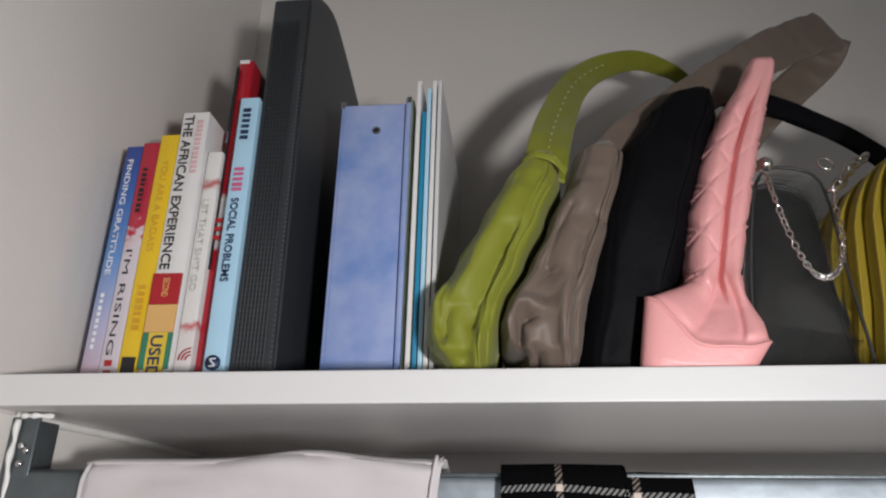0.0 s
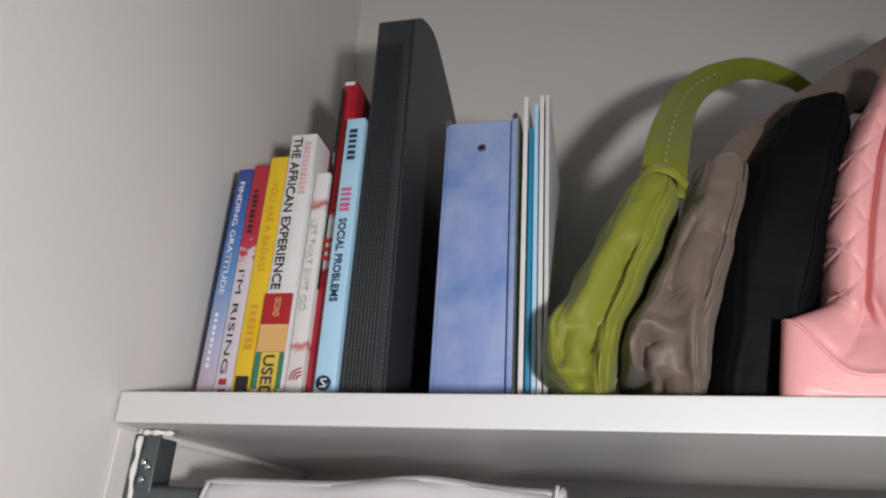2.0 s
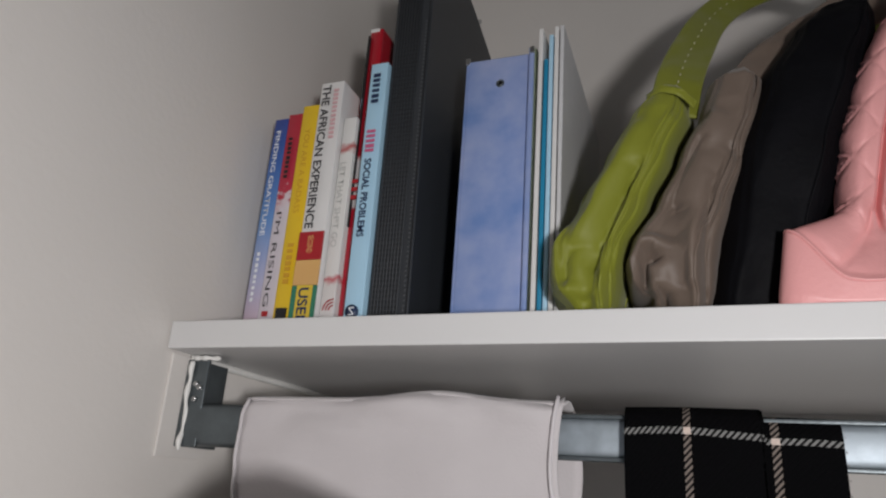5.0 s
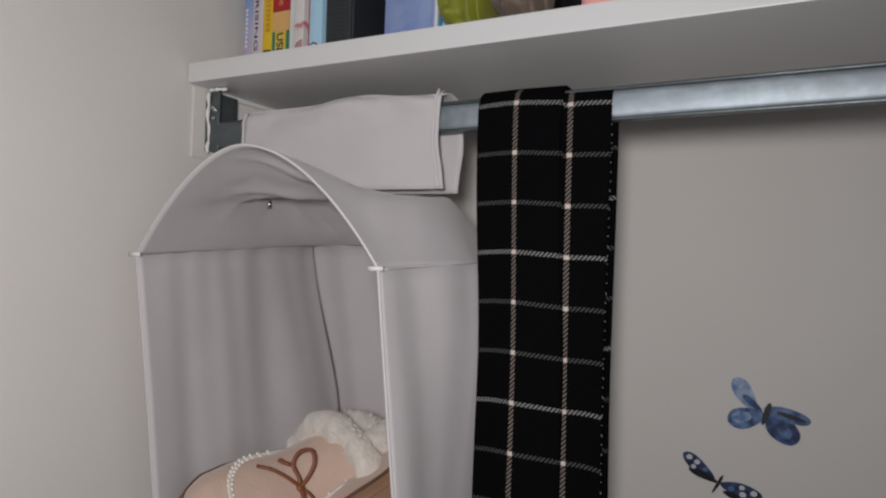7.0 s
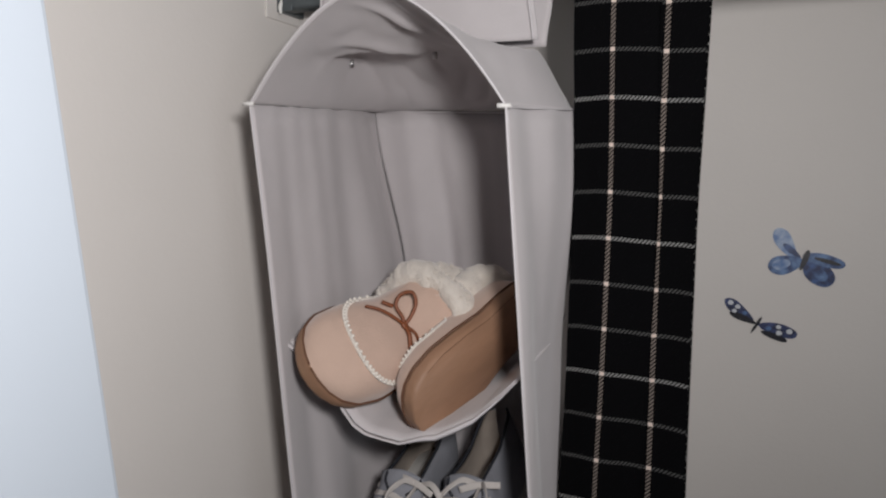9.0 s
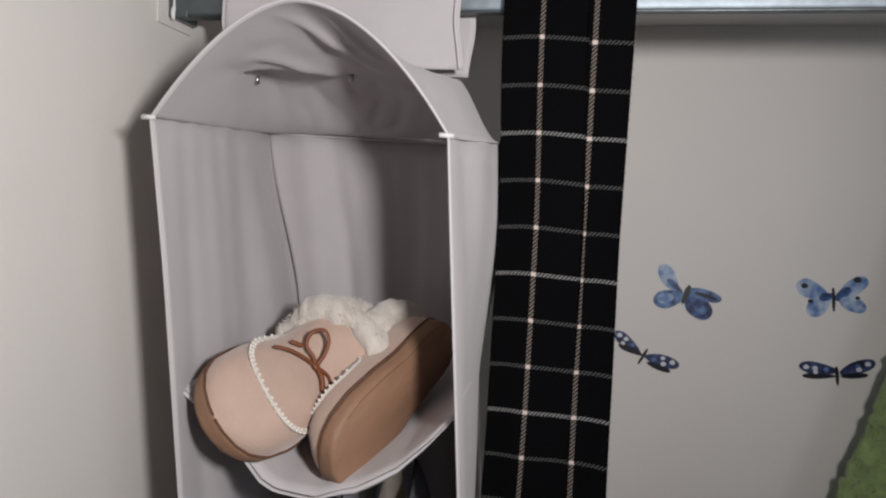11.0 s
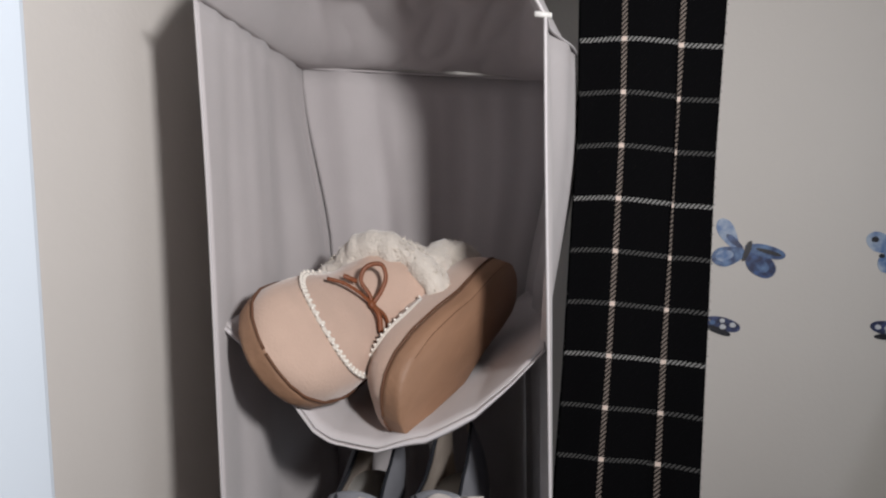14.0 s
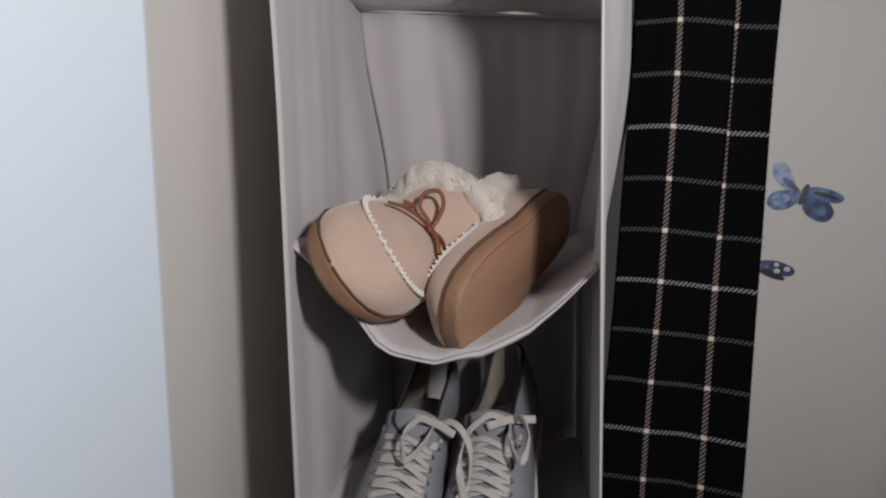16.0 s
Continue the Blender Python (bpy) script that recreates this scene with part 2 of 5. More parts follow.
for u in (0, 1):
    part("edge_binding", tube([org(u, 0, 0.0475 * k) + Vector((wall_wave(0, 0.0475 * k, 1.0 if u == 0 else 6.0), -0.0005, 0)) for k in range(21)], 0.0011, 8, 3), M["canvas_edge"], ORG, "white bound hem")
    part("seam", tube([org(u, k / 8, 0.001) + Vector((0.001 * (2 * u - 1) * 1, 0, 0)) for k in range(9)], 0.0011, 8, 3), M["canvas_edge"], ORG, "sewn upper seam")
    e = org(u, 0, 0)
    s = Vector((-1, -0.1, 0)) if u == 0 else Vector((-1, -0.25, 0))
    part("dowel", cylinder(e + s * 0.007 + Vector((0, -0.001, 0)), org(u, 0, 0) - s * 0.004, 0.0021, 10), M["wood_dowel"], ORG, "white frame dowel end")
part("seam", tube([org(k / 8, 1, 0.001) + Vector((0, -0.003, 0)) for k in range(9)], 0.0014, 8, 3), M["canvas"], ORG, "sewn upper seam")


def sag(u):
    pts = ((0, 0), (0.12, -0.022), (0.3, -0.074), (0.36, -0.083), (0.5, -0.085), (0.65, -0.074), (0.8, -0.052), (0.92, -0.022), (1, 0))
    for (a, p), (b, q) in zip(pts, pts[1:]):
        if u <= b:
            return p + (q - p) * (u - a) / (b - a)
    return 0


def pocket(depth, weight, v0):
    def fn(u, v):
        p = org(u, v0 + (0.99 - v0) * v, depth)
        p.z += sag(u) * weight * (1 - 0.25 * v) + 0.002 * noise.noise(Vector((u * 9, v * 5, depth)))
        return p
    return fn


for depth, weight, v0 in ((0.235, 1.0, 0.08), (0.49, 0.45, 0.05), (0.73, 0.4, 0.05)):
    fn = pocket(depth, weight, v0)
    shelf = part("fabric_shelf", grid(fn, 40, 16, 0.0014), M["canvas"], ORG)
    part("hem", grid(lambda u, v: fn(u, 0) + Vector((0, -0.002 - 0.003 * math.sin(math.pi * v), -0.001 + 0.007 * (v - 0.5) * (0.7 + 0.3 * math.sin(u * 11)))), 40, 4, 0.0012), M["canvas_edge"], shelf, "folded white hem")


def flap(x0, x1, y, z0, z1, lift, seed):
    def fn(u, v):
        x = x0 + (x1 - x0) * u
        top = z1 + lift * math.exp(-((u - 0.62) / 0.16) ** 2) + 0.005 * smooth01((u - 0.965) / 0.035)
        low = z0 - 0.003 * u
        z = low + (top - low) * v
        return Vector((x + 0.003 * math.sin(v * 5 + seed), y + 0.0022 * noise.noise(Vector((u * 5, v * 3, seed))) + (0.0012 + 0.004 * smooth01((v - 0.55) / 0.4)) * (0.4 - abs(2 * noise.noise(Vector((u * 3 + 2 * v, v * 5, seed + 5))))) - 0.003 * smooth01(v), z)) - ORIGIN
    return fn


part("loop", grid(flap(0.069, 0.314, 0.484, 1.578, 1.664, 0.006, 2.0), 36, 14, 0.0016), M["canvas"], ORG, "wide fabric loop folded over the rail")
part("loop", grid(flap(0.072, 0.319, 0.518, 1.577, 1.658, 0.004, 5.0), 36, 14, 0.0016), M["canvas"], ORG, "wide fabric loop folded over the rail")
part("loop_top", grid(lambda u, v: Vector((0.071 + 0.245 * u, 0.4805 + 0.039 * v, 1.6645 + 0.006 * math.exp(-((u - 0.62) / 0.16) ** 2) + 0.004 * math.sin(math.pi * v))) - ORIGIN, 30, 6, 0.0016), M["canvas"], ORG)
fl = flap(0.069, 0.314, 0.4815, 1.578, 1.664, 0.006, 2.0)
part("hem", tube([fl(1, k / 8) + Vector((-0.004, 0, 0)) for k in range(9)], lambda t: 0.0014, 8, 3), M["canvas_edge"], ORG, "folded white hem")
part("hem", tube([fl(0, k / 8) + Vector((0.003, 0, 0)) for k in range(9)], lambda t: 0.0014, 8, 3), M["canvas_edge"], ORG, "folded white hem")
for q in ((0.105, 0.487, 1.563), (0.20, 0.50, 1.5685)):
    b = cylinder(Vector(q) - ORIGIN + Vector((0, -0.002, 0.004)), Vector(q) - ORIGIN + Vector((0, -0.001, -0.004)), 0.0025, 10)
    part("rivet", b, M["screw"], ORG, "small metal rivet")

# ---- scarf ----
def plaid():
    m, nt, b = nodes_of("plaid_wool")
    n, l = nt.nodes, nt.links
    uv = n.new("ShaderNodeUVMap")
    sep = n.new("ShaderNodeSeparateXYZ")
    l.new(uv.outputs[0], sep.inputs[0])

    def op(kind, a, b2=None, c=None):
        q = n.new("ShaderNodeMath")
        q.operation = kind
        for i, w in enumerate((a, b2, c)):
            if w is None:
                continue
            if isinstance(w, (int, float)):
                q.inputs[i].default_value = w
            else:
                l.new(w, q.inputs[i])
        return q.outputs[0]

    u, v = sep.outputs[0], sep.outputs[1]
    wob = n.new("ShaderNodeTexNoise")
    wob.inputs["Scale"].default_value = 900
    l.new(uv.outputs[0], wob.inputs["Vector"])
    w = op("MULTIPLY_ADD", wob.outputs["Fac"], 0.0016, -0.0008)
    uu, vv = op("ADD", u, w), op("ADD", v, w)
    col = op("LESS_THAN", op("PINGPONG", op("ADD", uu, -0.038), 0.051), 0.0022)
    row = op("LESS_THAN", op("PINGPONG", vv, 0.02215), 0.0019)
    strong = op("LESS_THAN", op("PINGPONG", vv, 0.06645), 0.005)
    rowlevel = op("MULTIPLY", row, op("MULTIPLY_ADD", strong, 0.20, 0.085))
    twill = op("MULTIPLY_ADD", op("SINE", op("MULTIPLY", op("ADD", u, op("MULTIPLY", v, 0.9)), 1750.0)), 0.5, 0.5)
    twill2 = op("GREATER_THAN", twill, 0.52)
    both = op("MULTIPLY", row, col)
    line = op("MAXIMUM", op("MULTIPLY", col, 0.23), rowlevel)
    mask = op("MAXIMUM", op("MULTIPLY", line, op("MULTIPLY_ADD", twill2, 0.92, 0.05)), op("MULTIPLY", both, 0.75))
    mix = n.new("ShaderNodeMix")
    mix.data_type = "RGBA"
    l.new(mask, mix.inputs["Factor"])
    mix.inputs["A"].default_value = (0.0028, 0.0028, 0.0032, 1)
    tint = n.new("ShaderNodeMix")
    tint.data_type = "RGBA"
    l.new(col, tint.inputs["Factor"])
    tint.inputs["A"].default_value = (0.75, 0.74, 0.72, 1)
    tint.inputs["B"].default_value = (0.8, 0.66, 0.58, 1)
    l.new(tint.outputs["Result"], mix.inputs["B"])
    l.new(mix.outputs["Result"], b.inputs["Base Color"])
    b.inputs["Roughness"].default_value = 0.95
    b.inputs["Specular IOR Level"].default_value = 0.03
    bp = n.new("ShaderNodeBump")
    bp.inputs["Strength"].default_value, bp.inputs["Distance"].default_value = 0.3, 0.001
    l.new(twill, bp.inputs["Height"])
    l.new(bp.outputs[0], b.inputs["Normal"])
    return m


M["plaid"] = plaid()
# across: (along the cloth, x, layers behind the front one)
FOLD = ((0.0, 0.353, 0), (0.038, 0.390, -0.3), (0.078, 0.430, 0), (0.083, 0.4335, 0.5), (0.088, 0.430, 1), (0.106, 0.412, 1.5), (0.110, 0.410, 2.0), (0.114, 0.412, 2.4), (0.140, 0.439, 2.0), (0.172, 0.474, 2.4))


def across(s):
    for (a, x, k), (b, x2, k2) in zip(FOLD, FOLD[1:]):
        if s <= b:
            t = (s - a) / (b - a)
            return x + (x2 - x) * t, k + (k2 - k) * t
    return FOLD[-1][1], FOLD[-1][2]


def scarf(u, v):
    s = u * 0.172
    x, k = across(s)
    off = 0.0022 * (2.4 - k)
    run = v * 1.42
    fall = 0.70
    r = 0.0145 + off
    if run < fall:
        y, z = RY - r, 1.647 - (fall - run)
    elif run < fall + 0.05:
        a = math.pi * (run - fall) / 0.05
        y, z = RY - r * math.cos(a), 1.647 + (0.0135 + off) * math.sin(a)
    else:
        y, z = RY + r, 1.647 - (run - fall - 0.05)
    d = max(0, 1.647 - z)
    x += 0.005 * smooth01(d / 0.25) * (1 - 1.6 * smooth01((u - 0.5) / 0.2)) * smooth01(1.3 - d * 2) + 0.003 * noise.noise(Vector((d * 5, u * 2, 1)))
    y += (0.0035 * math.sin(x * 70 + d * 6) + 0.003 * noise.noise(Vector((x * 30, d * 5, 2)))) * smooth01(d / 0.2)
    return Vector((x, y, z)) - Vector((0.41, RY, 1.66))


sc = thing("scarf", (0.41, RY, 1.66), "folded black wool scarf with pale plaid lines over the rail", "scarf")
part("cloth", grid(scarf, 128, 150, 0.0016, lambda u, v: (u * 0.172, 0.701 - v * 1.42 + (-0.004 if u > 0.55 else 0.0) + 0.0015 * math.sin(u * 9))), M["plaid"], sc)
rnd = random.Random(9)
fr = bmesh.new()
for k in range(90):
    p = scarf(1.0, 0.5 * k / 90) + Vector((0.0005, 0, 0))
    tube([p, p + Vector((rnd.uniform(0.0002, 0.0007), rnd.uniform(-0.001, 0.0), rnd.uniform(-0.002, 0.001)))], 0.0004, 4, 1, fr, False)
part("fringe", fr, mat("scarf_fringe", (0.34, 0.32, 0.30), 0.9, 0.3, 90), sc, "short frayed edge")

# ---- butterfly decals ----
def wing_mat(name, dark, light, scale):
    m, nt, b = nodes_of(name)
    n, l = nt.nodes, nt.links
    co, tx, rp = n.new("ShaderNodeTexCoord"), n.new("ShaderNodeTexNoise"), n.new("ShaderNodeValToRGB")
    tx.inputs["Scale"].default_value, tx.inputs["Detail"].default_value = scale, 4
    l.new(co.outputs["Object"], tx.inputs["Vector"])
    l.new(tx.outputs["Fac"], rp.inputs["Fac"])
    rp.color_ramp.elements[0].position, rp.color_ramp.elements[1].position = 0.38, 0.64
    rp.color_ramp.elements[0].color, rp.color_ramp.elements[1].color = (*dark, 1), (*light, 1)
    l.new(rp.outputs["Color"], b.inputs["Base Color"])
    b.inputs["Roughness"].default_value = 0.4
    return m


M["wing_blue"] = wing_mat("wing_blue", (0.010, 0.035, 0.13), (0.12, 0.22, 0.42), 75)
M["wing_deep"] = wing_mat("wing_deep", (0.006, 0.016, 0.075), (0.05, 0.12, 0.32), 85)
M["wing_pale"] = wing_mat("wing_pale", (0.08, 0.17, 0.38), (0.42, 0.50, 0.62), 62)
M["wing_navy"] = wing_mat("wing_navy", (0.006, 0.009, 0.035), (0.05, 0.07, 0.18), 90)
M["wing_ink"] = mat("wing_ink", (0.006, 0.007, 0.015), 0.4, 0.2)
M["wing_spot"] = mat("wing_spot", (0.62, 0.64, 0.68), 0.4, 0.05)


def blob(cx, cz, a, b, turn, pinch=0.0, depth=0.0, n=28):
    """A flat printed shape on the back wall: an oval pinched at its near end."""
    bm = bmesh.new()
    front, back = [], []
    ca, sa = math.cos(radians(turn)), math.sin(radians(turn))
    for k in range(n):
        t = 2 * math.pi * k / n
        px = a * math.cos(t)
        pz = b * math.sin(t) * (1 - pinch * (0.5 - 0.5 * math.cos(t))) * (1 + 0.06 * math.sin(3 * t + cx * 90))
        x, z = cx + ca * px - sa * pz, cz + sa * px + ca * pz
        front.append(bm.verts.new((x, -0.0006 - depth, z)))
        back.append(bm.verts.new((x, 0.0, z)))
    bm.faces.new(front)
    for k in range(n):
        bm.faces.new((front[k], front[(k + 1) % n], back[(k + 1) % n], back[k]))
    return bm


def butterfly(x, z, label, wings, spots, body):
    t = thing("butterfly_decal", (x, BACK - 0.0002, z), label, "decal", "butterfly wall decals")
    for i, (cx, cz, a, b, turn, pinch, m) in enumerate(wings):
        part("wing", blob(cx, cz, a, b, turn, pinch, 0.0002 * i), M[m], t, smooth=False)
    for cx, cz, r, m in spots:
        part("spot", blob(cx, cz, r, r * 0.85, 0, 0, 0.0012), M[m], t, smooth=False)
    part("body", blob(*body, 0.3, 0.0016), M["wing_ink"], t, smooth=False)


butterfly(0.588, 1.340, "blue butterfly sticker with rounded lower wings on the wall",
          ((-0.023, 0.017, 0.023, 0.0125, 122, 0.45, "wing_pale"), (-0.015, 0.008, 0.014, 0.0045, 140, 0.3, "wing_deep"), (-0.022, -0.010, 0.021, 0.014, 195, 0.25, "wing_blue"), (-0.027, -0.010, 0.011, 0.007, 195, 0.0, "wing_pale"),
           (0.017, -0.019, 0.021, 0.016, -38, 0.2, "wing_deep"), (0.020, -0.022, 0.008, 0.007, -35, 0.0, "wing_blue"), (0.022, -0.002, 0.025, 0.0095, -12, 0.3, "wing_blue"), (0.026, -0.003, 0.016, 0.003, -14, 0.2, "wing_ink")),
          (), (0.000, -0.003, 0.014, 0.0042, 72))
butterfly(0.536, 1.248, "dark navy butterfly sticker with white spots on the wall",
          ((-0.022, 0.016, 0.023, 0.0095, 142, 0.35, "wing_navy"), (-0.017, 0.006, 0.018, 0.005, 160, 0.3, "wing_ink"), (0.026, -0.006, 0.024, 0.0105, -12, 0.4, "wing_navy"), (0.022, -0.015, 0.017, 0.0048, -18, 0.3, "wing_ink")),
          ((-0.033, 0.026, 0.0036, "wing_spot"), (-0.024, 0.021, 0.0034, "wing_spot"), (-0.028, 0.015, 0.003, "wing_spot"), (-0.015, 0.013, 0.003, "wing_blue"),
           (0.040, -0.007, 0.0038, "wing_spot"), (0.028, -0.010, 0.0038, "wing_spot"), (0.027, -0.002, 0.0032, "wing_spot"), (0.015, -0.005, 0.0035, "wing_blue")), (0, -0.002, 0.013, 0.0022, 62))
butterfly(0.774, 1.346, "pale blue butterfly sticker with black wing tips on the wall",
          ((-0.026, 0.008, 0.021, 0.014, 158, 0.35, "wing_pale"), (-0.016, -0.012, 0.018, 0.013, 230, 0.2, "wing_pale"), (0.023, 0.013, 0.022, 0.013, 42, 0.4, "wing_pale"), (0.012, 0.005, 0.012, 0.007, 50, 0.2, "wing_deep"), (0.025, -0.008, 0.017, 0.011, -20, 0.25, "wing_pale"), (-0.008, 0.000, 0.009, 0.006, 200, 0.2, "wing_deep")),
          ((-0.036, 0.013, 0.0042, "wing_ink"), (-0.027, -0.007, 0.0032, "wing_ink"), (0.028, 0.025, 0.0048, "wing_ink"), (0.030, 0.001, 0.0028, "wing_ink")), (0.001, -0.003, 0.016, 0.0022, 96))
butterfly(0.787, 1.245, "navy butterfly sticker with white spots beside the green towel",
          ((-0.024, 0.004, 0.024, 0.0095, 175, 0.3, "wing_navy"), (-0.022, -0.006, 0.021, 0.0045, 184, 0.3, "wing_ink"), (0.024, 0.009, 0.023, 0.0105, 24, 0.35, "wing_navy"), (0.021, -0.002, 0.017, 0.0042, 8, 0.3, "wing_ink")),
          ((-0.039, 0.005, 0.0036, "wing_spot"), (-0.028, 0.004, 0.0036, "wing_spot"), (-0.027, -0.001, 0.003, "wing_spot"), (-0.014, 0.004, 0.0035, "wing_pale"),
           (0.036, 0.015, 0.0036, "wing_spot"), (0.026, 0.007, 0.0036, "wing_spot"), (0.024, 0.012, 0.003, "wing_blue")), (0, -0.004, 0.013, 0.0024, 98))

# ---- green towel ----
M["towel"] = mat("green_terry", (0.30, 0.40, 0.15), 0.95, 0.3, 60, 0.8, 500, sheen=0.4)
tw = thing("towel", (0.95, 0.74, 1.45), "hanging light green fluffy towel near the back wall", "towel")


def towel(u, v):
    z = 1.47 - v * 0.6
    left = 0.845 - 0.295 * (1.32 - z) * (1 if z < 1.35 else 0.75)
    x = left + (1.25 - left) * u
    y = 0.752 + 0.012 * math.sin(u * 20 + v * 3) * min(1, u * 5) + 0.004 * noise.noise(Vector((x * 120, z * 120, 0)))
    x += 0.0025 * noise.noise(Vector((z * 160, 4, u * 9)))
    return Vector((x, y, z)) - Vector((0.95, 0.74, 1.45))


part("cloth", grid(towel, 60, 160, 0.012), M["towel"], tw)
rnd = random.Random(2)
bm = bmesh.new()
for k in range(2600):
    u, v = rnd.random() ** 1.6 * 0.35, rnd.random()
    p = towel(u, v) + Vector((0, rnd.uniform(-0.013, 0.0), 0))
    w = Vector((rnd.uniform(-0.004, 0.002), rnd.uniform(-0.005, 0), rnd.uniform(-0.003, 0.003)))
    q = Vector((0.001, 0, 0.0012))
    bm.faces.new((bm.verts.new(p - q), bm.verts.new(p + q), bm.verts.new(p + w)))
tagged(part("pile", bm, M["towel"], tw), kind="stuff")

# ---- small marks ----
mk = thing("wall_mark", (0.131, BACK - 0.0004, 2.249), "small grey scuff on the back wall above the shelf", "scuff")
part("scuff", blob(0, 0, 0.0035, 0.0045, 20, 0.2, 0.0), mat("grey_scuff", (0.42, 0.41, 0.40), 0.8, 0.2, 200), mk, smooth=False)

# ---- books and files on the shelf ----
def ramp_mat(name, stops, rough=0.35, splash=0.0, splash_scale=25.0, bump=0.0):
    """A printed cover whose colour runs up the spine (local z), with a ragged edge between the colours."""
    m, nt, b = nodes_of(name)
    n, l = nt.nodes, nt.links
    co, sep, tx, rp = n.new("ShaderNodeTexCoord"), n.new("ShaderNodeSeparateXYZ"), n.new("ShaderNodeTexNoise"), n.new("ShaderNodeValToRGB")
    l.new(co.outputs["Object"], sep.inputs[0])
    l.new(co.outputs["Object"], tx.inputs["Vector"])
    tx.inputs["Scale"].default_value, tx.inputs["Detail"].default_value = splash_scale, 5
    q = n.new("ShaderNodeMath")
    q.operation = "MULTIPLY_ADD"
    q.inputs[1].default_value, q.inputs[2].default_value = splash, -splash / 2
    l.new(tx.outputs["Fac"], q.inputs[0])
    s = n.new("ShaderNodeMath")
    s.operation = "ADD"
    l.new(sep.outputs[2], s.inputs[0])
    l.new(q.outputs[0], s.inputs[1])
    top = stops[-1][0]
    d = n.new("ShaderNodeMath")
    d.operation = "DIVIDE"
    d.inputs[1].default_value = top
    l.new(s.outputs[0], d.inputs[0])
    l.new(d.outputs[0], rp.inputs["Fac"])
    e = rp.color_ramp.elements
    while len(e) < len(stops):
        e.new(0.5)
    for k, (z, c) in enumerate(stops):
        e[k].position, e[k].color = z / top, (*c, 1)
    l.new(rp.outputs["Color"], b.inputs["Base Color"])
    b.inputs["Roughness"].default_value = rough
    return m


M["pages"] = mat("paper_pages", (0.72, 0.69, 0.62), 0.85, 0.06, 20, 0.4, 600, stretch=(12, 1, 1))


def book(x0, x1, h, y0, depth, cover, label, lean=0.0, hard=False, name="book", group="books on the shelf"):
    """A book standing on the shelf with its spine to the front; lean: degrees to the right."""
    t = thing(name, ((x0 + x1) / 2, y0, SHELF), label, "book", group)
    t.rotation_euler = (0, radians(lean), 0)
    w = (x1 - x0) / 2
    k = 0.0016 if hard else 0.0008
    b = box(-w, w, 0, k * 1.6, 0, h, 0.0006)
    # spine slightly rounded
    for v in b.verts:
        if v.co.y < k:
            v.co.y -= (0.0022 if hard else 0.0009) * (1 - (v.co.x / w) ** 2)
    part("spine", b, cover, t)
    part("cover_board", box(-w, -w + k, k * 1.6, depth, 0, h, 0.0003), cover, t)
    part("cover_board", box(w - k, w, k * 1.6, depth, 0, h, 0.0003), cover, t)
    part("page_block", box(-w + k, w - k, k * 1.7, depth - (0.004 if hard else 0.0006), 0.003 if hard else 0.0005, h - (0.004 if hard else 0.0008)), M["pages"], t, smooth=False)
    return t


def lettering(text, material, parent, x, ztop, zbot, height, y=-0.0035, name="lettering", bold=0.012):
    """Raised print that runs down a spine, fitted between ztop and zbot (local), height wide."""
    cu = bpy.data.curves.new("text", "FONT")
    cu.body, cu.size, cu.resolution_u, cu.offset = text, 1.0, 3, bold
    cu.align_x, cu.align_y = "LEFT", "BOTTOM"
    ob = bpy.data.objects.new("text", cu)
    scene.collection.objects.link(ob)
    bpy.context.view_layer.update()
    me = bpy.data.meshes.new_from_object(ob.evaluated_get(bpy.context.evaluated_depsgraph_get()))
    bpy.data.objects.remove(ob)
    xs = [v.co.x for v in me.vertices]
    ys = [v.co.y for v in me.vertices]
    ax, ay = min(xs), min(ys)
    sx, sy = (ztop - zbot) / (max(xs) - ax), height / (max(ys) - ay)
    for v in me.vertices:
        p, q = (v.co.x - ax) * sx, (v.co.y - ay) * sy - height / 2
        v.co = Vector((x + q, y, ztop - p))
    me.materials.append(material)
    ob = new(name, me)
    ob.parent = parent
    ob["label"] = "printed title"
    return ob


def patch(parent, x0, x1, z0, z1, material, y=-0.0026, name="printed_band", label=""):
    return part(name, box(x0, x1, y, y + 0.0022, z0, z1, 0.0), material, parent, label, False)


def bars(parent, x, ztop, zbot, height, material, n, y=-0.0032):
    """Print that cannot be given: plain bars."""
    rnd = random.Random(n * 7 + int(ztop * 1000))
    b, z = bmesh.new(), ztop
    step = (ztop - zbot) / n
    for k in range(n):
        w = step * rnd.uniform(0.5, 0.75)
        box(x - height / 2, x + height / 2, y, y + 0.0005, z - w, z, 0, bm=b)
        z -= step
    part("print", b, material, parent, "small print", False)


M["ink"] = mat("black_ink", (0.012, 0.012, 0.014), 0.5, 0.1)
M["ink_navy"] = mat("navy_ink", (0.012, 0.03, 0.09), 0.5, 0.1)
M["ink_white"] = mat("white_ink", (0.78, 0.8, 0.84), 0.5, 0.03)
M["ink_orange"] = mat("orange_ink", (0.62, 0.33, 0.02), 0.5, 0.05)
M["ink_pink"] = mat("pink_ink", (0.62, 0.12, 0.25), 0.5, 0.1)
M["ink_pale"] = mat("pale_grey_ink", (0.52, 0.52, 0.5), 0.5, 0.05)
M["ink_red"] = mat("red_ink", (0.42, 0.012, 0.02), 0.45, 0.12)
M["yellow"] = mat("yellow_cover", (0.78, 0.52, 0.02), 0.4, 0.06, 30, 0.05)
M["white_cover"] = mat("white_cover", (0.74, 0.73, 0.72), 0.35, 0.04, 30, 0.05)
M["tan"] = mat("tan_band", (0.72, 0.42, 0.15), 0.4, 0.05)
M["green_band"] = mat("green_band", (0.03, 0.2, 0.12), 0.4, 0.08)
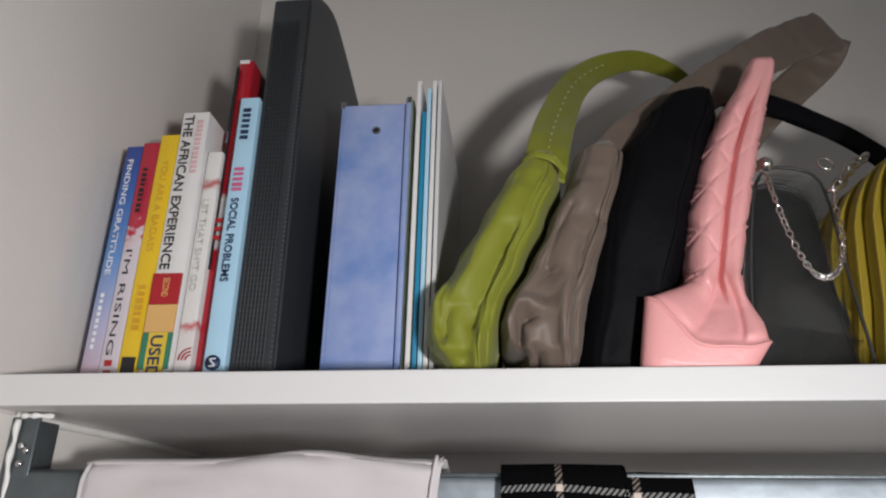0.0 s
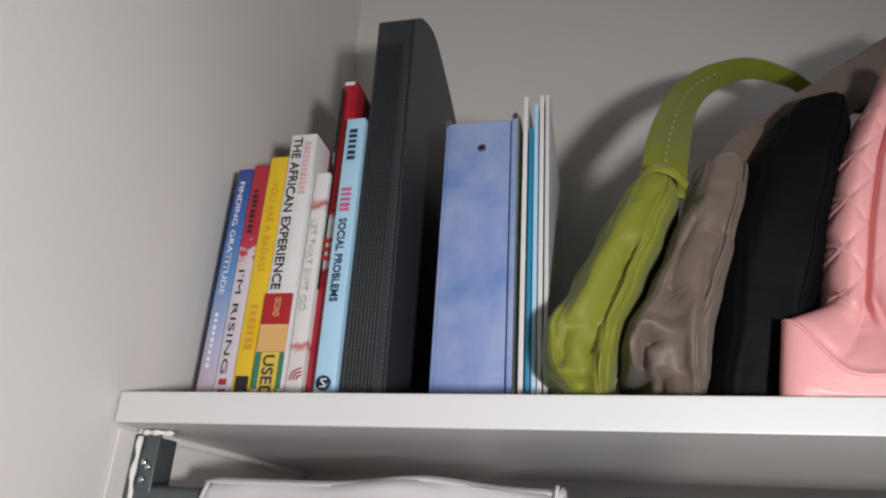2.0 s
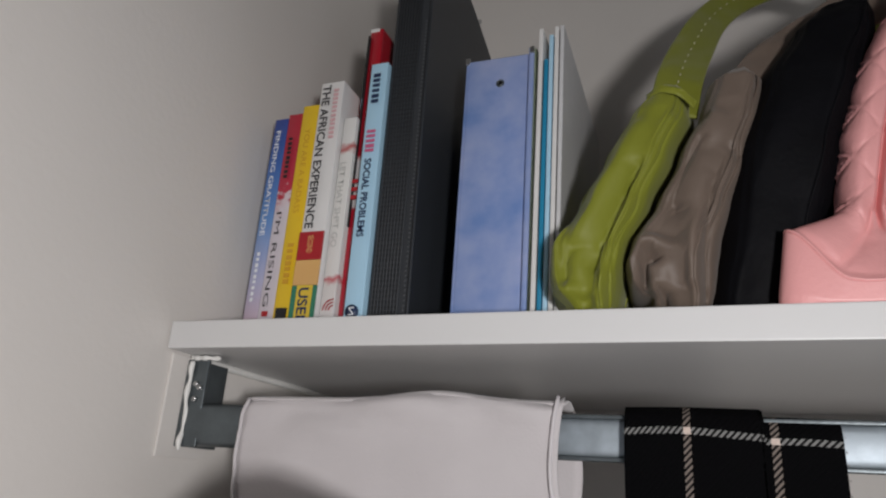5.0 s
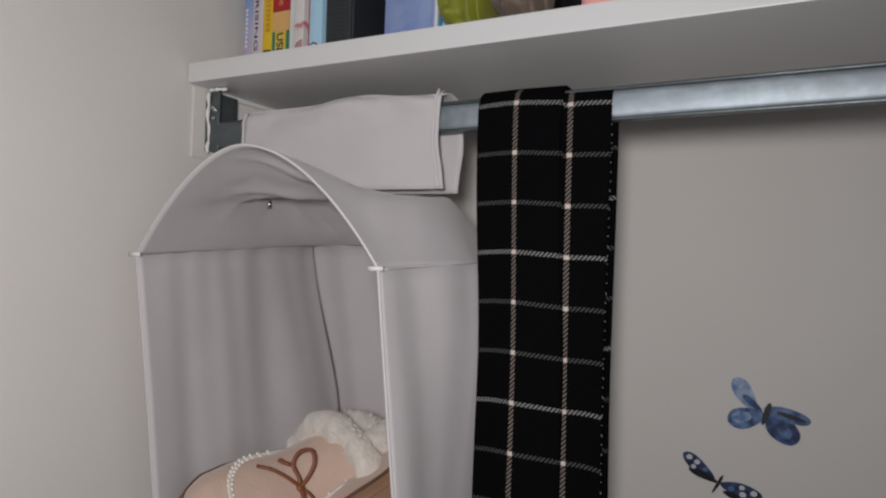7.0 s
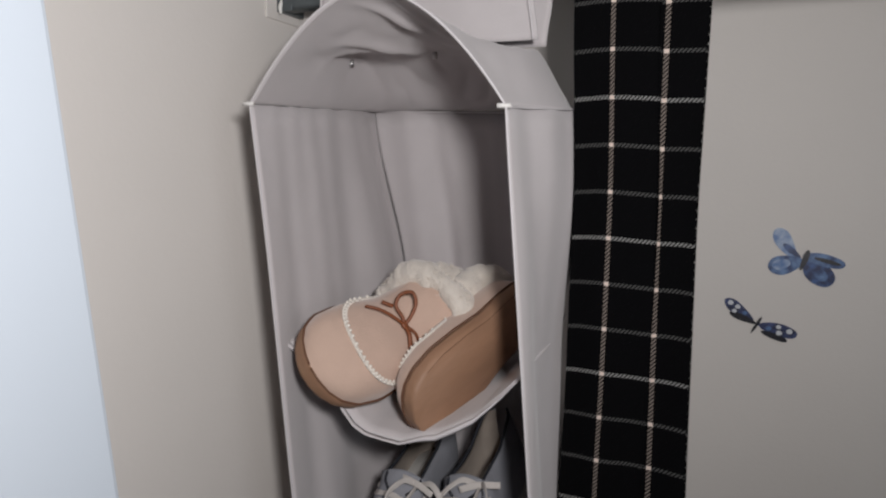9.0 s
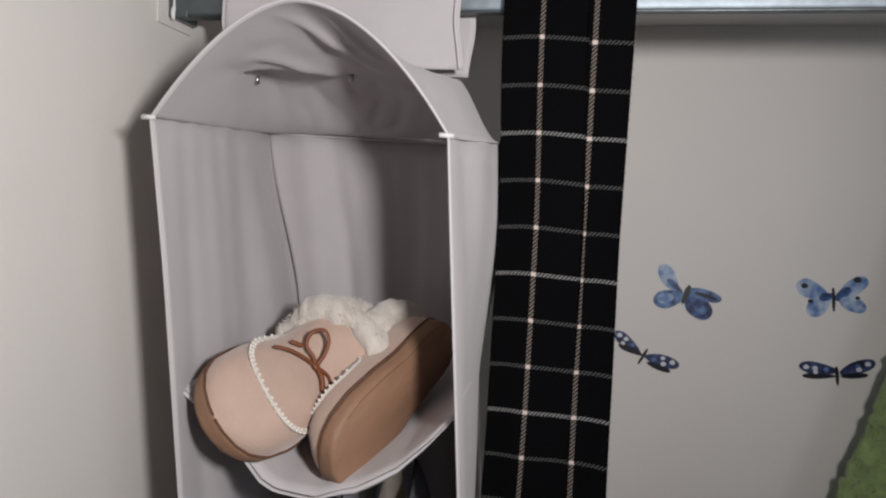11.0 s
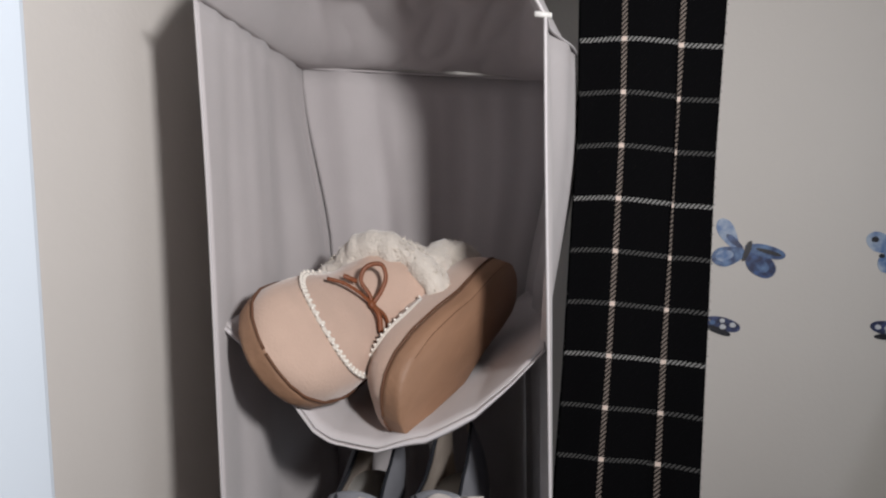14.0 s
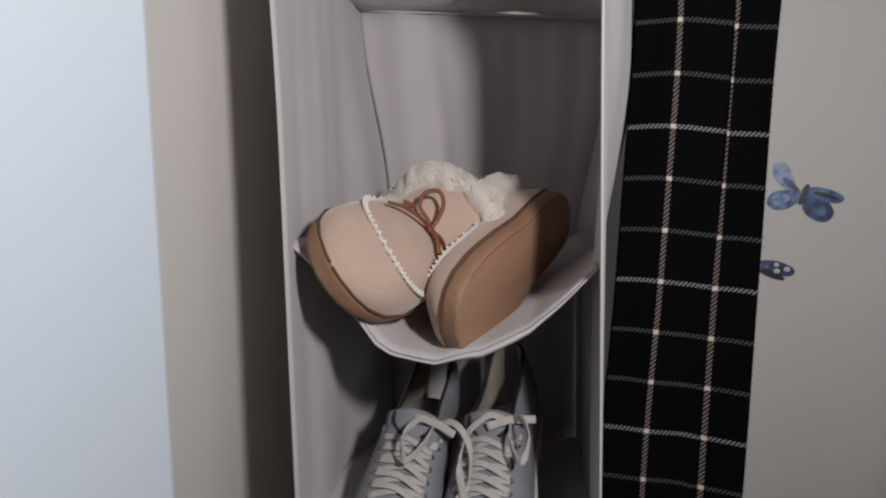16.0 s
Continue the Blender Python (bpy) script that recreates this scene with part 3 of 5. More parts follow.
M["sticker"] = mat("yellow_sticker", (0.74, 0.52, 0.05), 0.45, 0.06)
M["sky_cover"] = mat("light_blue_cover", (0.42, 0.66, 0.83), 0.35, 0.03, 30, 0.04)

FY = 0.520
b1 = book(0.0225, 0.0375, 0.217, FY + 0.004, 0.14, ramp_mat("blue_fade_cover", ((0, (0.55, 0.38, 0.42)), (0.05, (0.42, 0.42, 0.58)), (0.11, (0.13, 0.27, 0.55)), (0.17, (0.05, 0.13, 0.40)), (0.217, (0.035, 0.06, 0.27))), 0.35, 0.01),
          "slim paperback with a spine fading from blue to pale pink", 0.4)
lettering("FINDING GRATITUDE", M["ink_white"], b1, 0.0005, 0.202, 0.094, 0.0050, bold=0.01)
bars(b1, 0, 0.078, 0.030, 0.0028, M["ink_white"], 9)
b2 = book(0.0390, 0.0545, 0.219, FY + 0.002, 0.14, ramp_mat("red_splash_cover", ((0, (0.6, 0.55, 0.6)), (0.108, (0.62, 0.57, 0.62)), (0.128, (0.62, 0.5, 0.54)), (0.138, (0.45, 0.03, 0.06)), (0.219, (0.42, 0.02, 0.04))), 0.35, 0.085, 120),
          "paperback with red splashes over a pale lilac spine", 0.4)
lettering("I'M RISING", M["ink"], b2, 0.0005, 0.115, 0.026, 0.0054, bold=0)
bars(b2, 0, 0.192, 0.148, 0.004, M["ink"], 9)
bars(b2, 0.001, 0.022, 0.006, 0.006, M["ink_red"], 2)
b3 = book(0.0558, 0.0735, 0.225, FY, 0.14, M["yellow"], "bright yellow paperback with thin orange lettering", 0.3)
lettering("YOU ARE A BADASS", M["ink_orange"], b3, 0.0015, 0.198, 0.112, 0.0058, bold=0.0)
bars(b3, 0.001, 0.083, 0.044, 0.0058, M["ink_orange"], 7)
patch(b3, -0.005, 0.005, 0.008, 0.024, M["ink"], name="publisher_mark")
b4 = book(0.0745, 0.0985, 0.246, FY - 0.002, 0.155, M["white_cover"], "thick white used textbook with red, tan and green bands", 0.2)
lettering("THE AFRICAN EXPERIENCE", M["ink"], b4, -0.0035, 0.241, 0.095, 0.0086, bold=0.02)
bars(b4, 0.0065, 0.236, 0.182, 0.005, mat("faded_pink_ink", (0.68, 0.42, 0.44), 0.5, 0.05), 12)
patch(b4, -0.0119, 0.0119, 0.066, 0.092, M["ink_red"])
lettering("SECOND", M["tan"], b4, 0.0005, 0.088, 0.072, 0.0055, y=-0.0034)
patch(b4, -0.0119, 0.0119, 0.043, 0.0655, M["tan"])
patch(b4, -0.0119, 0.0119, 0.014, 0.0425, M["green_band"])
st = patch(b4, -0.0065, 0.0085, 0.002, 0.0425, M["sticker"], y=-0.0034, name="sticker", label="yellow resale sticker")
lettering("USED", M["ink_navy"], b4, 0.001, 0.040, 0.006, 0.0098, y=-0.0042, bold=0.02)
b5 = book(0.0995, 0.1125, 0.208, FY + 0.004, 0.13, ramp_mat("white_red_cover", ((0, (0.7, 0.66, 0.66)), (0.044, (0.66, 0.62, 0.6)), (0.05, (0.5, 0.1, 0.12)), (0.054, (0.7, 0.68, 0.66)), (0.17, (0.72, 0.71, 0.68)), (0.176, (0.45, 0.08, 0.08)), (0.182, (0.72, 0.71, 0.69)), (0.208, (0.73, 0.72, 0.7))), 0.35, 0.016, 90),
          "thin white paperback with small red marks", 0.4)
lettering("LET THAT SH*T GO", M["ink_pale"], b5, 0.0005, 0.160, 0.078, 0.006)
for k in range(3):
    pts = [(0.0065 - (0.004 + 0.0028 * k) * math.sin(a), -0.0016, 0.022 + (0.004 + 0.0028 * k) * math.cos(a)) for a in (0.25 * math.pi * j / 2 for j in range(5))]
    part("printed_arc", tube(pts, 0.0006, 5, 3), M["ink_red"], b5)
patch(b5, -0.005, 0.005, 0.002, 0.009, M["ink_red"], y=-0.0016, name="publisher_mark")
b6 = book(0.1130, 0.1265, 0.310, FY + 0.012, 0.225, ramp_mat("red_white_cover", ((0, (0.45, 0.012, 0.03)), (0.118, (0.45, 0.012, 0.03)), (0.121, (0.66, 0.62, 0.62)), (0.165, (0.66, 0.63, 0.63)), (0.17, (0.40, 0.012, 0.025)), (0.304, (0.38, 0.01, 0.022))), 0.3, 0.012, 60),
          "tall red hardback with a white band and worn corners", 0.2, hard=True)
for k in range(3):
    patch(b6, -0.006, 0.006, 0.126 + 0.008 * k, 0.1295 + 0.008 * k, M["ink_red"], y=-0.0042)
patch(b6, -0.0067, -0.0052, 0.10, 0.30, M["ink"], y=-0.0028, name="worn_edge", label="dark worn cover edge")
patch(b6, -0.0098, -0.0069, 0.235, 0.305, mat("dark_green_jacket", (0.03, 0.045, 0.035), 0.35, 0.8, 160), y=0.001, name="jacket_fold", label="dark worn jacket fold")
patch(b6, -0.0095, -0.0070, 0.222, 0.2345, M["sky_cover"], y=0.001, name="jacket_fold", label="torn pale jacket edge")
patch(b6, -0.0064, 0.0030, 0.3068, 0.3105, M["white_cover"], y=-0.0008, name="worn_corner", label="white scuffed head of the spine")
b7 = book(0.1265, 0.1435, 0.258, FY - 0.003, 0.20, M["sky_cover"], "large light blue paperback textbook with dark title", 0.2)
bars(b7, 0, 0.245, 0.212, 0.0070, M["ink_navy"], 6)
bars(b7, 0, 0.186, 0.162, 0.0085, M["ink_pink"], 5)
lettering("SOCIAL PROBLEMS", M["ink_navy"], b7, 0.0003, 0.157, 0.083, 0.0068, bold=0.025)
part("publisher_mark", cylinder((0, -0.0012, 0.018), (0, -0.0032, 0.018), 0.0058, 20), M["ink_navy"], b7, "round publisher's mark")
part("publisher_mark", tube([(0.0025, -0.0036, 0.021), (-0.002, -0.0036, 0.0205), (0, -0.0036, 0.018), (0.002, -0.0036, 0.0155), (-0.0025, -0.0036, 0.015)], 0.0007, 5, 3), M["ink_white"], b7)

# ---- dark grey ribbed case ----
M["case"] = mat("dark_grey_plastic", (0.030, 0.034, 0.040), 0.5, 0.1, 40, 0.25, 700)
M["case_dark"] = mat("black_gap", (0.006, 0.006, 0.007), 0.6, 0.1)
case = thing("file_case", (0.163, 0.522, SHELF), "tall dark grey plastic case with a perforated front and curved top", "case")


def case_top(y):
    return 0.376 + 0.040 * math.sin(min(1, y / 0.09) * math.pi / 2) - 0.20 * max(0, y - 0.08) ** 1.35 * 2.4


prof = [(0.0, 0.0), (0.0, 0.370), (0.006, 0.376)] + [(0.006 + 0.262 * k / 16, case_top(0.006 + 0.262 * k / 16)) for k in range(1, 17)] + [(0.27, 0.0)]
b = bmesh.new()
rows = []
for x in (-0.018, -0.0168, 0.0172, 0.0187):
    inset = 0.0014 if abs(x) > 0.0175 else 0
    rows.append([b.verts.new((x, y + (inset if y < 0.01 else -inset), z - (inset if z > 0.1 else -inset))) for y, z in prof])
for a, c in zip(rows, rows[1:]):
    for k in range(len(prof)):
        k2 = (k + 1) % len(prof)
        b.faces.new((a[k], a[k2], c[k2], c[k]))
b.faces.new(rows[0])
b.faces.new(rows[-1][::-1])
part("shell", b, M["case"], case, smooth=False)
for k in range(9):
    x = -0.0145 + 0.0029 * k
    part("rib", box(x - 0.0007, x + 0.0007, -0.0008, 0.0005, 0.004, 0.345, 0.0003, 1), M["case"], case)
holes = bmesh.new()
for k in range(8):
    for j in range(74):
        x, z = -0.01305 + 0.0029 * k, 0.008 + 0.0045 * j
        box(x - 0.0006, x + 0.0006, -0.0004, 0.0001, z, z + 0.0024, 0, bm=holes)
tagged(part("perforation", holes, M["case_dark"], case, smooth=False), kind="stuff")
dots = bmesh.new()
for j in range(70):
    z = 0.01 + 0.0042 * j
    box(0.0142, 0.0156, -0.0009, 0.0001, z, z + 0.0018, 0, bm=dots)
tagged(part("studs", dots, mat("grey_studs", (0.08, 0.085, 0.09), 0.4, 0.1), case, smooth=False), kind="stuff")
part("seam_line", box(0.0168, 0.0175, -0.0006, 0.0004, 0.0, 0.366), M["case_dark"], case, smooth=False)

# ---- ring binder ----
def watercolour():
    m, nt, b = nodes_of("watercolour_cover")
    n, l = nt.nodes, nt.links
    co = n.new("ShaderNodeTexCoord")
    a, c = n.new("ShaderNodeTexNoise"), n.new("ShaderNodeTexNoise")
    a.inputs["Scale"].default_value, a.inputs["Detail"].default_value = 14, 6
    c.inputs["Scale"].default_value, c.inputs["Detail"].default_value = 42, 5
    for t in (a, c):
        l.new(co.outputs["Object"], t.inputs["Vector"])
    r = n.new("ShaderNodeValToRGB")
    e = r.color_ramp.elements
    e[0].position, e[0].color = 0.38, (0.15, 0.25, 0.53, 1)
    e[1].position, e[1].color = 0.62, (0.33, 0.39, 0.62, 1)
    e.new(0.5).color = (0.24, 0.32, 0.58, 1)
    k = n.new("ShaderNodeMath")
    k.operation = "MULTIPLY_ADD"
    k.inputs[1].default_value = 0.4
    l.new(c.outputs["Fac"], k.inputs[0])
    k2 = n.new("ShaderNodeMath")
    k2.operation = "MULTIPLY"
    k2.inputs[1].default_value = 0.62
    l.new(a.outputs["Fac"], k2.inputs[0])
    l.new(k2.outputs[0], k.inputs[2])
    l.new(k.outputs[0], r.inputs["Fac"])
    l.new(r.outputs["Color"], b.inputs["Base Color"])
    b.inputs["Roughness"].default_value = 0.5
    return m


M["binder"] = watercolour()
M["binder_edge"] = mat("pale_green_edge", (0.42, 0.52, 0.36), 0.5, 0.2, 30)
bd = thing("ring_binder", (0.245, 0.538, SHELF), "blue and lilac watercolour ring binder standing on the shelf", "binder")
bd.rotation_euler = (0, radians(0.6), 0)
part("spine", box(-0.031, 0.0255, 0, 0.003, 0.0, 0.2585, 0.0012), M["binder"], bd)
part("cover", box(-0.0335, -0.0305, 0.0005, 0.25, 0.0, 0.260, 0.0012), M["binder"], bd)
part("cover", box(0.0262, 0.0312, -0.004, 0.25, 0.0, 0.262, 0.0014), M["binder"], bd)
part("cover_edge", box(0.0313, 0.0335, -0.0035, 0.25, 0.001, 0.260, 0.0006), M["binder_edge"], bd, "pale green cover edge")
part("page_block", box(-0.028, 0.022, 0.02, 0.235, 0.01, 0.238), M["pages"], bd, smooth=False)
for z in (0.231, 0.006):
    part("rivet", tube([(0.003 * math.cos(a), -0.0006, z + 0.003 * math.sin(a)) for a in (2 * math.pi * k / 12 for k in range(13))], 0.0009, 6, 1, smooth=False), M["steel"], bd, "dark metal spine rivet")
    part("rivet_hole", cylinder((0, 0.0005, z), (0, -0.0005, z), 0.0026, 14), M["case_dark"], bd)
for sx in (-0.0325, 0.029):
    part("metal_corner", box(sx - 0.0014, sx + 0.0025, -0.0012 if sx < 0 else -0.0052, 0.002, 0.2555, 0.262, 0.0004), M["screw"], bd, "small metal corner")

# ---- thin folders ----
M["teal"] = mat("teal_cover", (0.02, 0.24, 0.42), 0.4, 0.05)
M["grey_cover"] = mat("grey_white_cover", (0.62, 0.62, 0.63), 0.4, 0.05)
for x, w, h, m, lab, ln in ((0.2835, 0.0036, 0.270, "white_cover", "thin white workbook upright on the shelf", 0.9), (0.2885, 0.0034, 0.238, "teal", "thin teal folder between white workbooks", 0.9),
                            (0.2930, 0.0034, 0.262, "sky_cover", "thin pale blue workbook upright on the shelf", 0.8), (0.2972, 0.0034, 0.270, "white_cover", "thin white workbook upright on the shelf", 0.9),
                            (0.3018, 0.0032, 0.270, "grey_cover", "thin greyish white workbook at the end of the row", 0.9)):
    f = thing("workbook", (x, 0.522, SHELF), lab, "workbook", "thin workbooks")
    f.rotation_euler = (0, radians(ln), 0)
    part("cover", box(-w / 2, w / 2, 0, 0.0012, 0, h, 0.0004), M[m], f)
    part("cover_board", box(-w / 2, -w / 2 + 0.0005, 0.0013, 0.215, 0, h), M[m], f, smooth=False)
    part("cover_board", box(w / 2 - 0.0005, w / 2, 0.0013, 0.215, 0, h), M[m], f, smooth=False)
    part("page_block", box(-w / 2 + 0.0006, w / 2 - 0.0006, 0.0014, 0.213, 0.001, h - 0.001), M["pages"], f, smooth=False)

# ---- bags on the shelf ----
def satin(name, colour, rough):
    return mat(name, colour, rough, 0.10, 18, 0.10, 420, sheen=0.15, spec=0.32, stretch=(1, 1, 0.25))


M["satin_green"] = satin("green_satin", (0.20, 0.215, 0.018), 0.56)
M["satin_taupe"] = satin("taupe_satin", (0.150, 0.112, 0.088), 0.52)
M["black_cloth"] = mat("black_satin", (0.004, 0.004, 0.0055), 0.62, 0.3, 40, 0.2, 200, spec=0.10)
M["thread"] = mat("pale_thread", (0.6, 0.58, 0.4), 0.7, 0.1)


def to_line(x, z, a, b):
    """How far a place lies from the stretch a to b."""
    k = min(1.0, max(0.0, ((x - a[0]) * (b[0] - a[0]) + (z - a[1]) * (b[1] - a[1])) / ((b[0] - a[0]) ** 2 + (b[1] - a[1]) ** 2)))
    return math.hypot(x - a[0] - k * (b[0] - a[0]), z - a[1] - k * (b[1] - a[1]))


def creased_bag(base, front, name, material, label, seed, folds, lobes=(), depth=0.2, fold=0.006, sides=220, ridges=()):
    """A soft flat bag seen from its narrow end. front: rows of (z, centre x, half width, y) up the bag; it runs back from there.
    folds: (across at the foot, across at the top, breadth, height); lobes: (across, up, breadth, length, height)."""
    t = thing(name, base, label, "handbag", "handbags on the shelf")
    o = Vector(base)
    zs = [f[0] for f in front]

    def at(z):
        for f, g in zip(front, front[1:]):
            if z <= g[0]:
                k = smooth01((z - f[0]) / (g[0] - f[0])) * 0.5 + 0.5 * (z - f[0]) / (g[0] - f[0])
                return [a + (b - a) * k for a, b in zip(f, g)]
        return list(front[-1])

    rings = []
    n = 110
    for i in range(n + 1):
        h = i / n
        z = zs[0] + (zs[-1] - zs[0]) * h
        _, cx, hw, y = at(z)
        ring = []
        for k in range(sides):
            a = 2 * math.pi * k / sides
            c, s = math.cos(a), math.sin(a)
            px = 1.07 * hw * math.copysign(abs(c) ** 0.36, c)
            py = depth / 2 * math.copysign(abs(s) ** 0.36, s)
            p = Vector((cx + px * (1 - 0.25 * smooth01(0.5 + py / depth)), y + depth / 2 + py, z))
            q = px / hw + 0.10 * noise.noise(Vector((h * 5, seed, 7)))
            f = 0.0
            for q0, q1, w, amp in folds:
                away = (q - q0 - (q1 - q0) * h) / w
                vary = 0.8 + 0.9 * noise.noise(Vector((h * 2.6, q0 * 9, seed)))
                f += amp * vary * (math.exp(-away ** 2) if amp > 0 else math.exp(-abs(away)) * smooth01(h * 9))
            for lq, lh, rq, rh, amp in lobes:
                f += amp * math.exp(-((q - lq) / rq) ** 2 - ((h - lh) / rh) ** 2)
            for fq, fh, amp in ((3.2, 1.0, 0.28), (6.5, 2.2, 0.14)):
                r = 1 - min(1.0, abs(2.6 * noise.noise(Vector((q * fq + 1.4 * h * math.sin(seed), h * fh, seed + fq)))))
                f += amp * r ** 1.6
            rise = 0.0
            for breadth, height, line in ridges if s < 0.2 else ():
                away = min(to_line(p.x, z, a0, b0) for a0, b0 in zip(line, line[1:])) / breadth
                if away < 4:
                    rise += height * (math.exp(-away ** 2) if height > 0 else math.exp(-away))
            near = smooth01((-s - 0.05) / 0.5)
            p.y -= rise * near
            p.y -= (fold * f + 0.30 * hw * (1 - (px / hw) ** 2)) * near
            p.x += fold * 0.35 * noise.noise(Vector((p.y * 20, z * 22, seed))) * abs(c)
            ring.append(p - o)
        rings.append(ring)
    body = part("body", loft(rings), material, t)
    # sewn edges down both sides of the narrow end
    for turn in (1.56, 1.94):
        k = int(sides * turn / 2)
        part("edge_seam", tube([r[k % sides] + Vector((0, -0.0006, 0)) for r in rings[4:-3]], 0.0011, 6, 1, smooth=False), material, t)
    return t, body, o


def strap(pts, width, thick, material, parent, o, name="strap", side=(0, 1, 0), wave=0.002, n=10, label=""):
    """A flat band through pts, its breadth along side (or a list of breadth directions)."""
    line = spline(pts, n)
    dirs = spline(side, n) if isinstance(side[0], (tuple, list)) else [Vector(side)] * len(line)
    b = bmesh.new()
    rings = []
    for i, p in enumerate(line):
        d = (line[min(i + 1, len(line) - 1)] - line[max(i - 1, 0)]).normalized()
        w = Vector(dirs[i])
        w = (w - d * w.dot(d)).normalized()
        u = d.cross(w)
        t = i / (len(line) - 1)
        hw = (width(t) if callable(width) else width) / 2
        ring = []
        for k in range(20):
            a = 2 * math.pi * k / 20
            c, s = math.cos(a), math.sin(a)
            q = wave * noise.noise(Vector((t * 24, c * 2, hw * 50)))
            ring.append(p - o + w * (hw * math.copysign(abs(c) ** 0.6, c)) + u * (thick / 2 * math.copysign(abs(s) ** 0.6, s) + q))
        rings.append(ring)
    return part(name, loft(rings), material, parent, label), line


def stitches(line, offset, o, parent, material, step=2):
    b = bmesh.new()
    for i in range(0, len(line) - 1, step):
        p, q = line[i], line[i].lerp(line[i + 1], 0.55)
        tube([p + Vector(offset) - o, q + Vector(offset) - o], 0.0005, 5, 1, b, False)
    part("stitching", b, material, parent, "pale stitched line")


# green bag
g, gb, go = creased_bag((0.34, 0.50, SHELF), ((1.722, 0.332, 0.013, 0.502), (1.730, 0.3305, 0.0165, 0.496), (1.741, 0.3265, 0.0235, 0.490), (1.752, 0.327, 0.0258, 0.488), (1.774, 0.3305, 0.0282, 0.488), (1.808, 0.3465, 0.0258, 0.490), (1.844, 0.3645, 0.0245, 0.492), (1.878, 0.3815, 0.0225, 0.495), (1.896, 0.389, 0.0165, 0.499), (1.902, 0.392, 0.011, 0.504)),
                        "shoulder_bag", M["satin_green"], "lime green satin shoulder bag leaning with its strap raised", 1.3,
                        ((-0.50, -0.25, 0.34, 0.8), (0.45, 0.30, 0.26, 0.7), (0.70, 0.76, 0.05, -0.7)), ((-0.62, -0.02, 0.35, 0.05, -2.6),), 0.21, 0.0066, ridges=(
                            (0.0055, 0.0055, ((0.311, 1.790), (0.307, 1.772), (0.307, 1.756), (0.310, 1.744), (0.3165, 1.738), (0.3235, 1.744), (0.325, 1.754))),
                            (0.0050, -0.0120, ((0.3165, 1.750), (0.3175, 1.760), (0.322, 1.772))),
                            (0.0030, -0.0110, ((0.327, 1.728), (0.332, 1.748), (0.341, 1.772), (0.354, 1.802), (0.368, 1.832))),
                            (0.0070, 0.0050, ((0.337, 1.724), (0.343, 1.748), (0.353, 1.778), (0.366, 1.806), (0.381, 1.838), (0.393, 1.866))),
                            (0.0065, 0.0045, ((0.322, 1.762), (0.333, 1.790), (0.350, 1.825), (0.368, 1.862))),
                            (0.0022, -0.0035, ((0.318, 1.790), (0.332, 1.820), (0.352, 1.858))),
                            (0.0022, -0.0040, ((0.347, 1.735), (0.356, 1.768), (0.372, 1.805), (0.386, 1.836)))))
_, ln = strap([(0.392, 0.512, 1.885), (0.399, 0.525, 1.925), (0.412, 0.56, 1.977), (0.432, 0.60, 2.034), (0.466, 0.64, 2.082), (0.513, 0.67, 2.110), (0.560, 0.69, 2.100), (0.590, 0.70, 2.060), (0.600, 0.70, 1.96)],
              lambda t: 0.036 - 0.019 * smooth01(t * 1.3 - 0.15), 0.0035, M["satin_green"], g, go, side=[(0.9, 0.1, -0.4), (0.9, 0.1, -0.4), (0.85, 0.2, -0.5), (0.8, 0.3, -0.6), (0.4, 0.5, -0.6), (0.1, 0.8, -0.5), (-0.1, 0.9, -0.3), (-0.2, 0.9, -0.1), (0, 1, 0)])
stitches(ln[8:42], (0.000, -0.0030, 0.0005), go, g, M["thread"])
strap([(0.375, 0.495, 1.8925), (0.384, 0.487, 1.8935), (0.398, 0.487, 1.8885), (0.408, 0.496, 1.882)], 0.006, 0.002, M["satin_green"], g, go, "strap_fold", (0.35, 0, 1), 0.001)

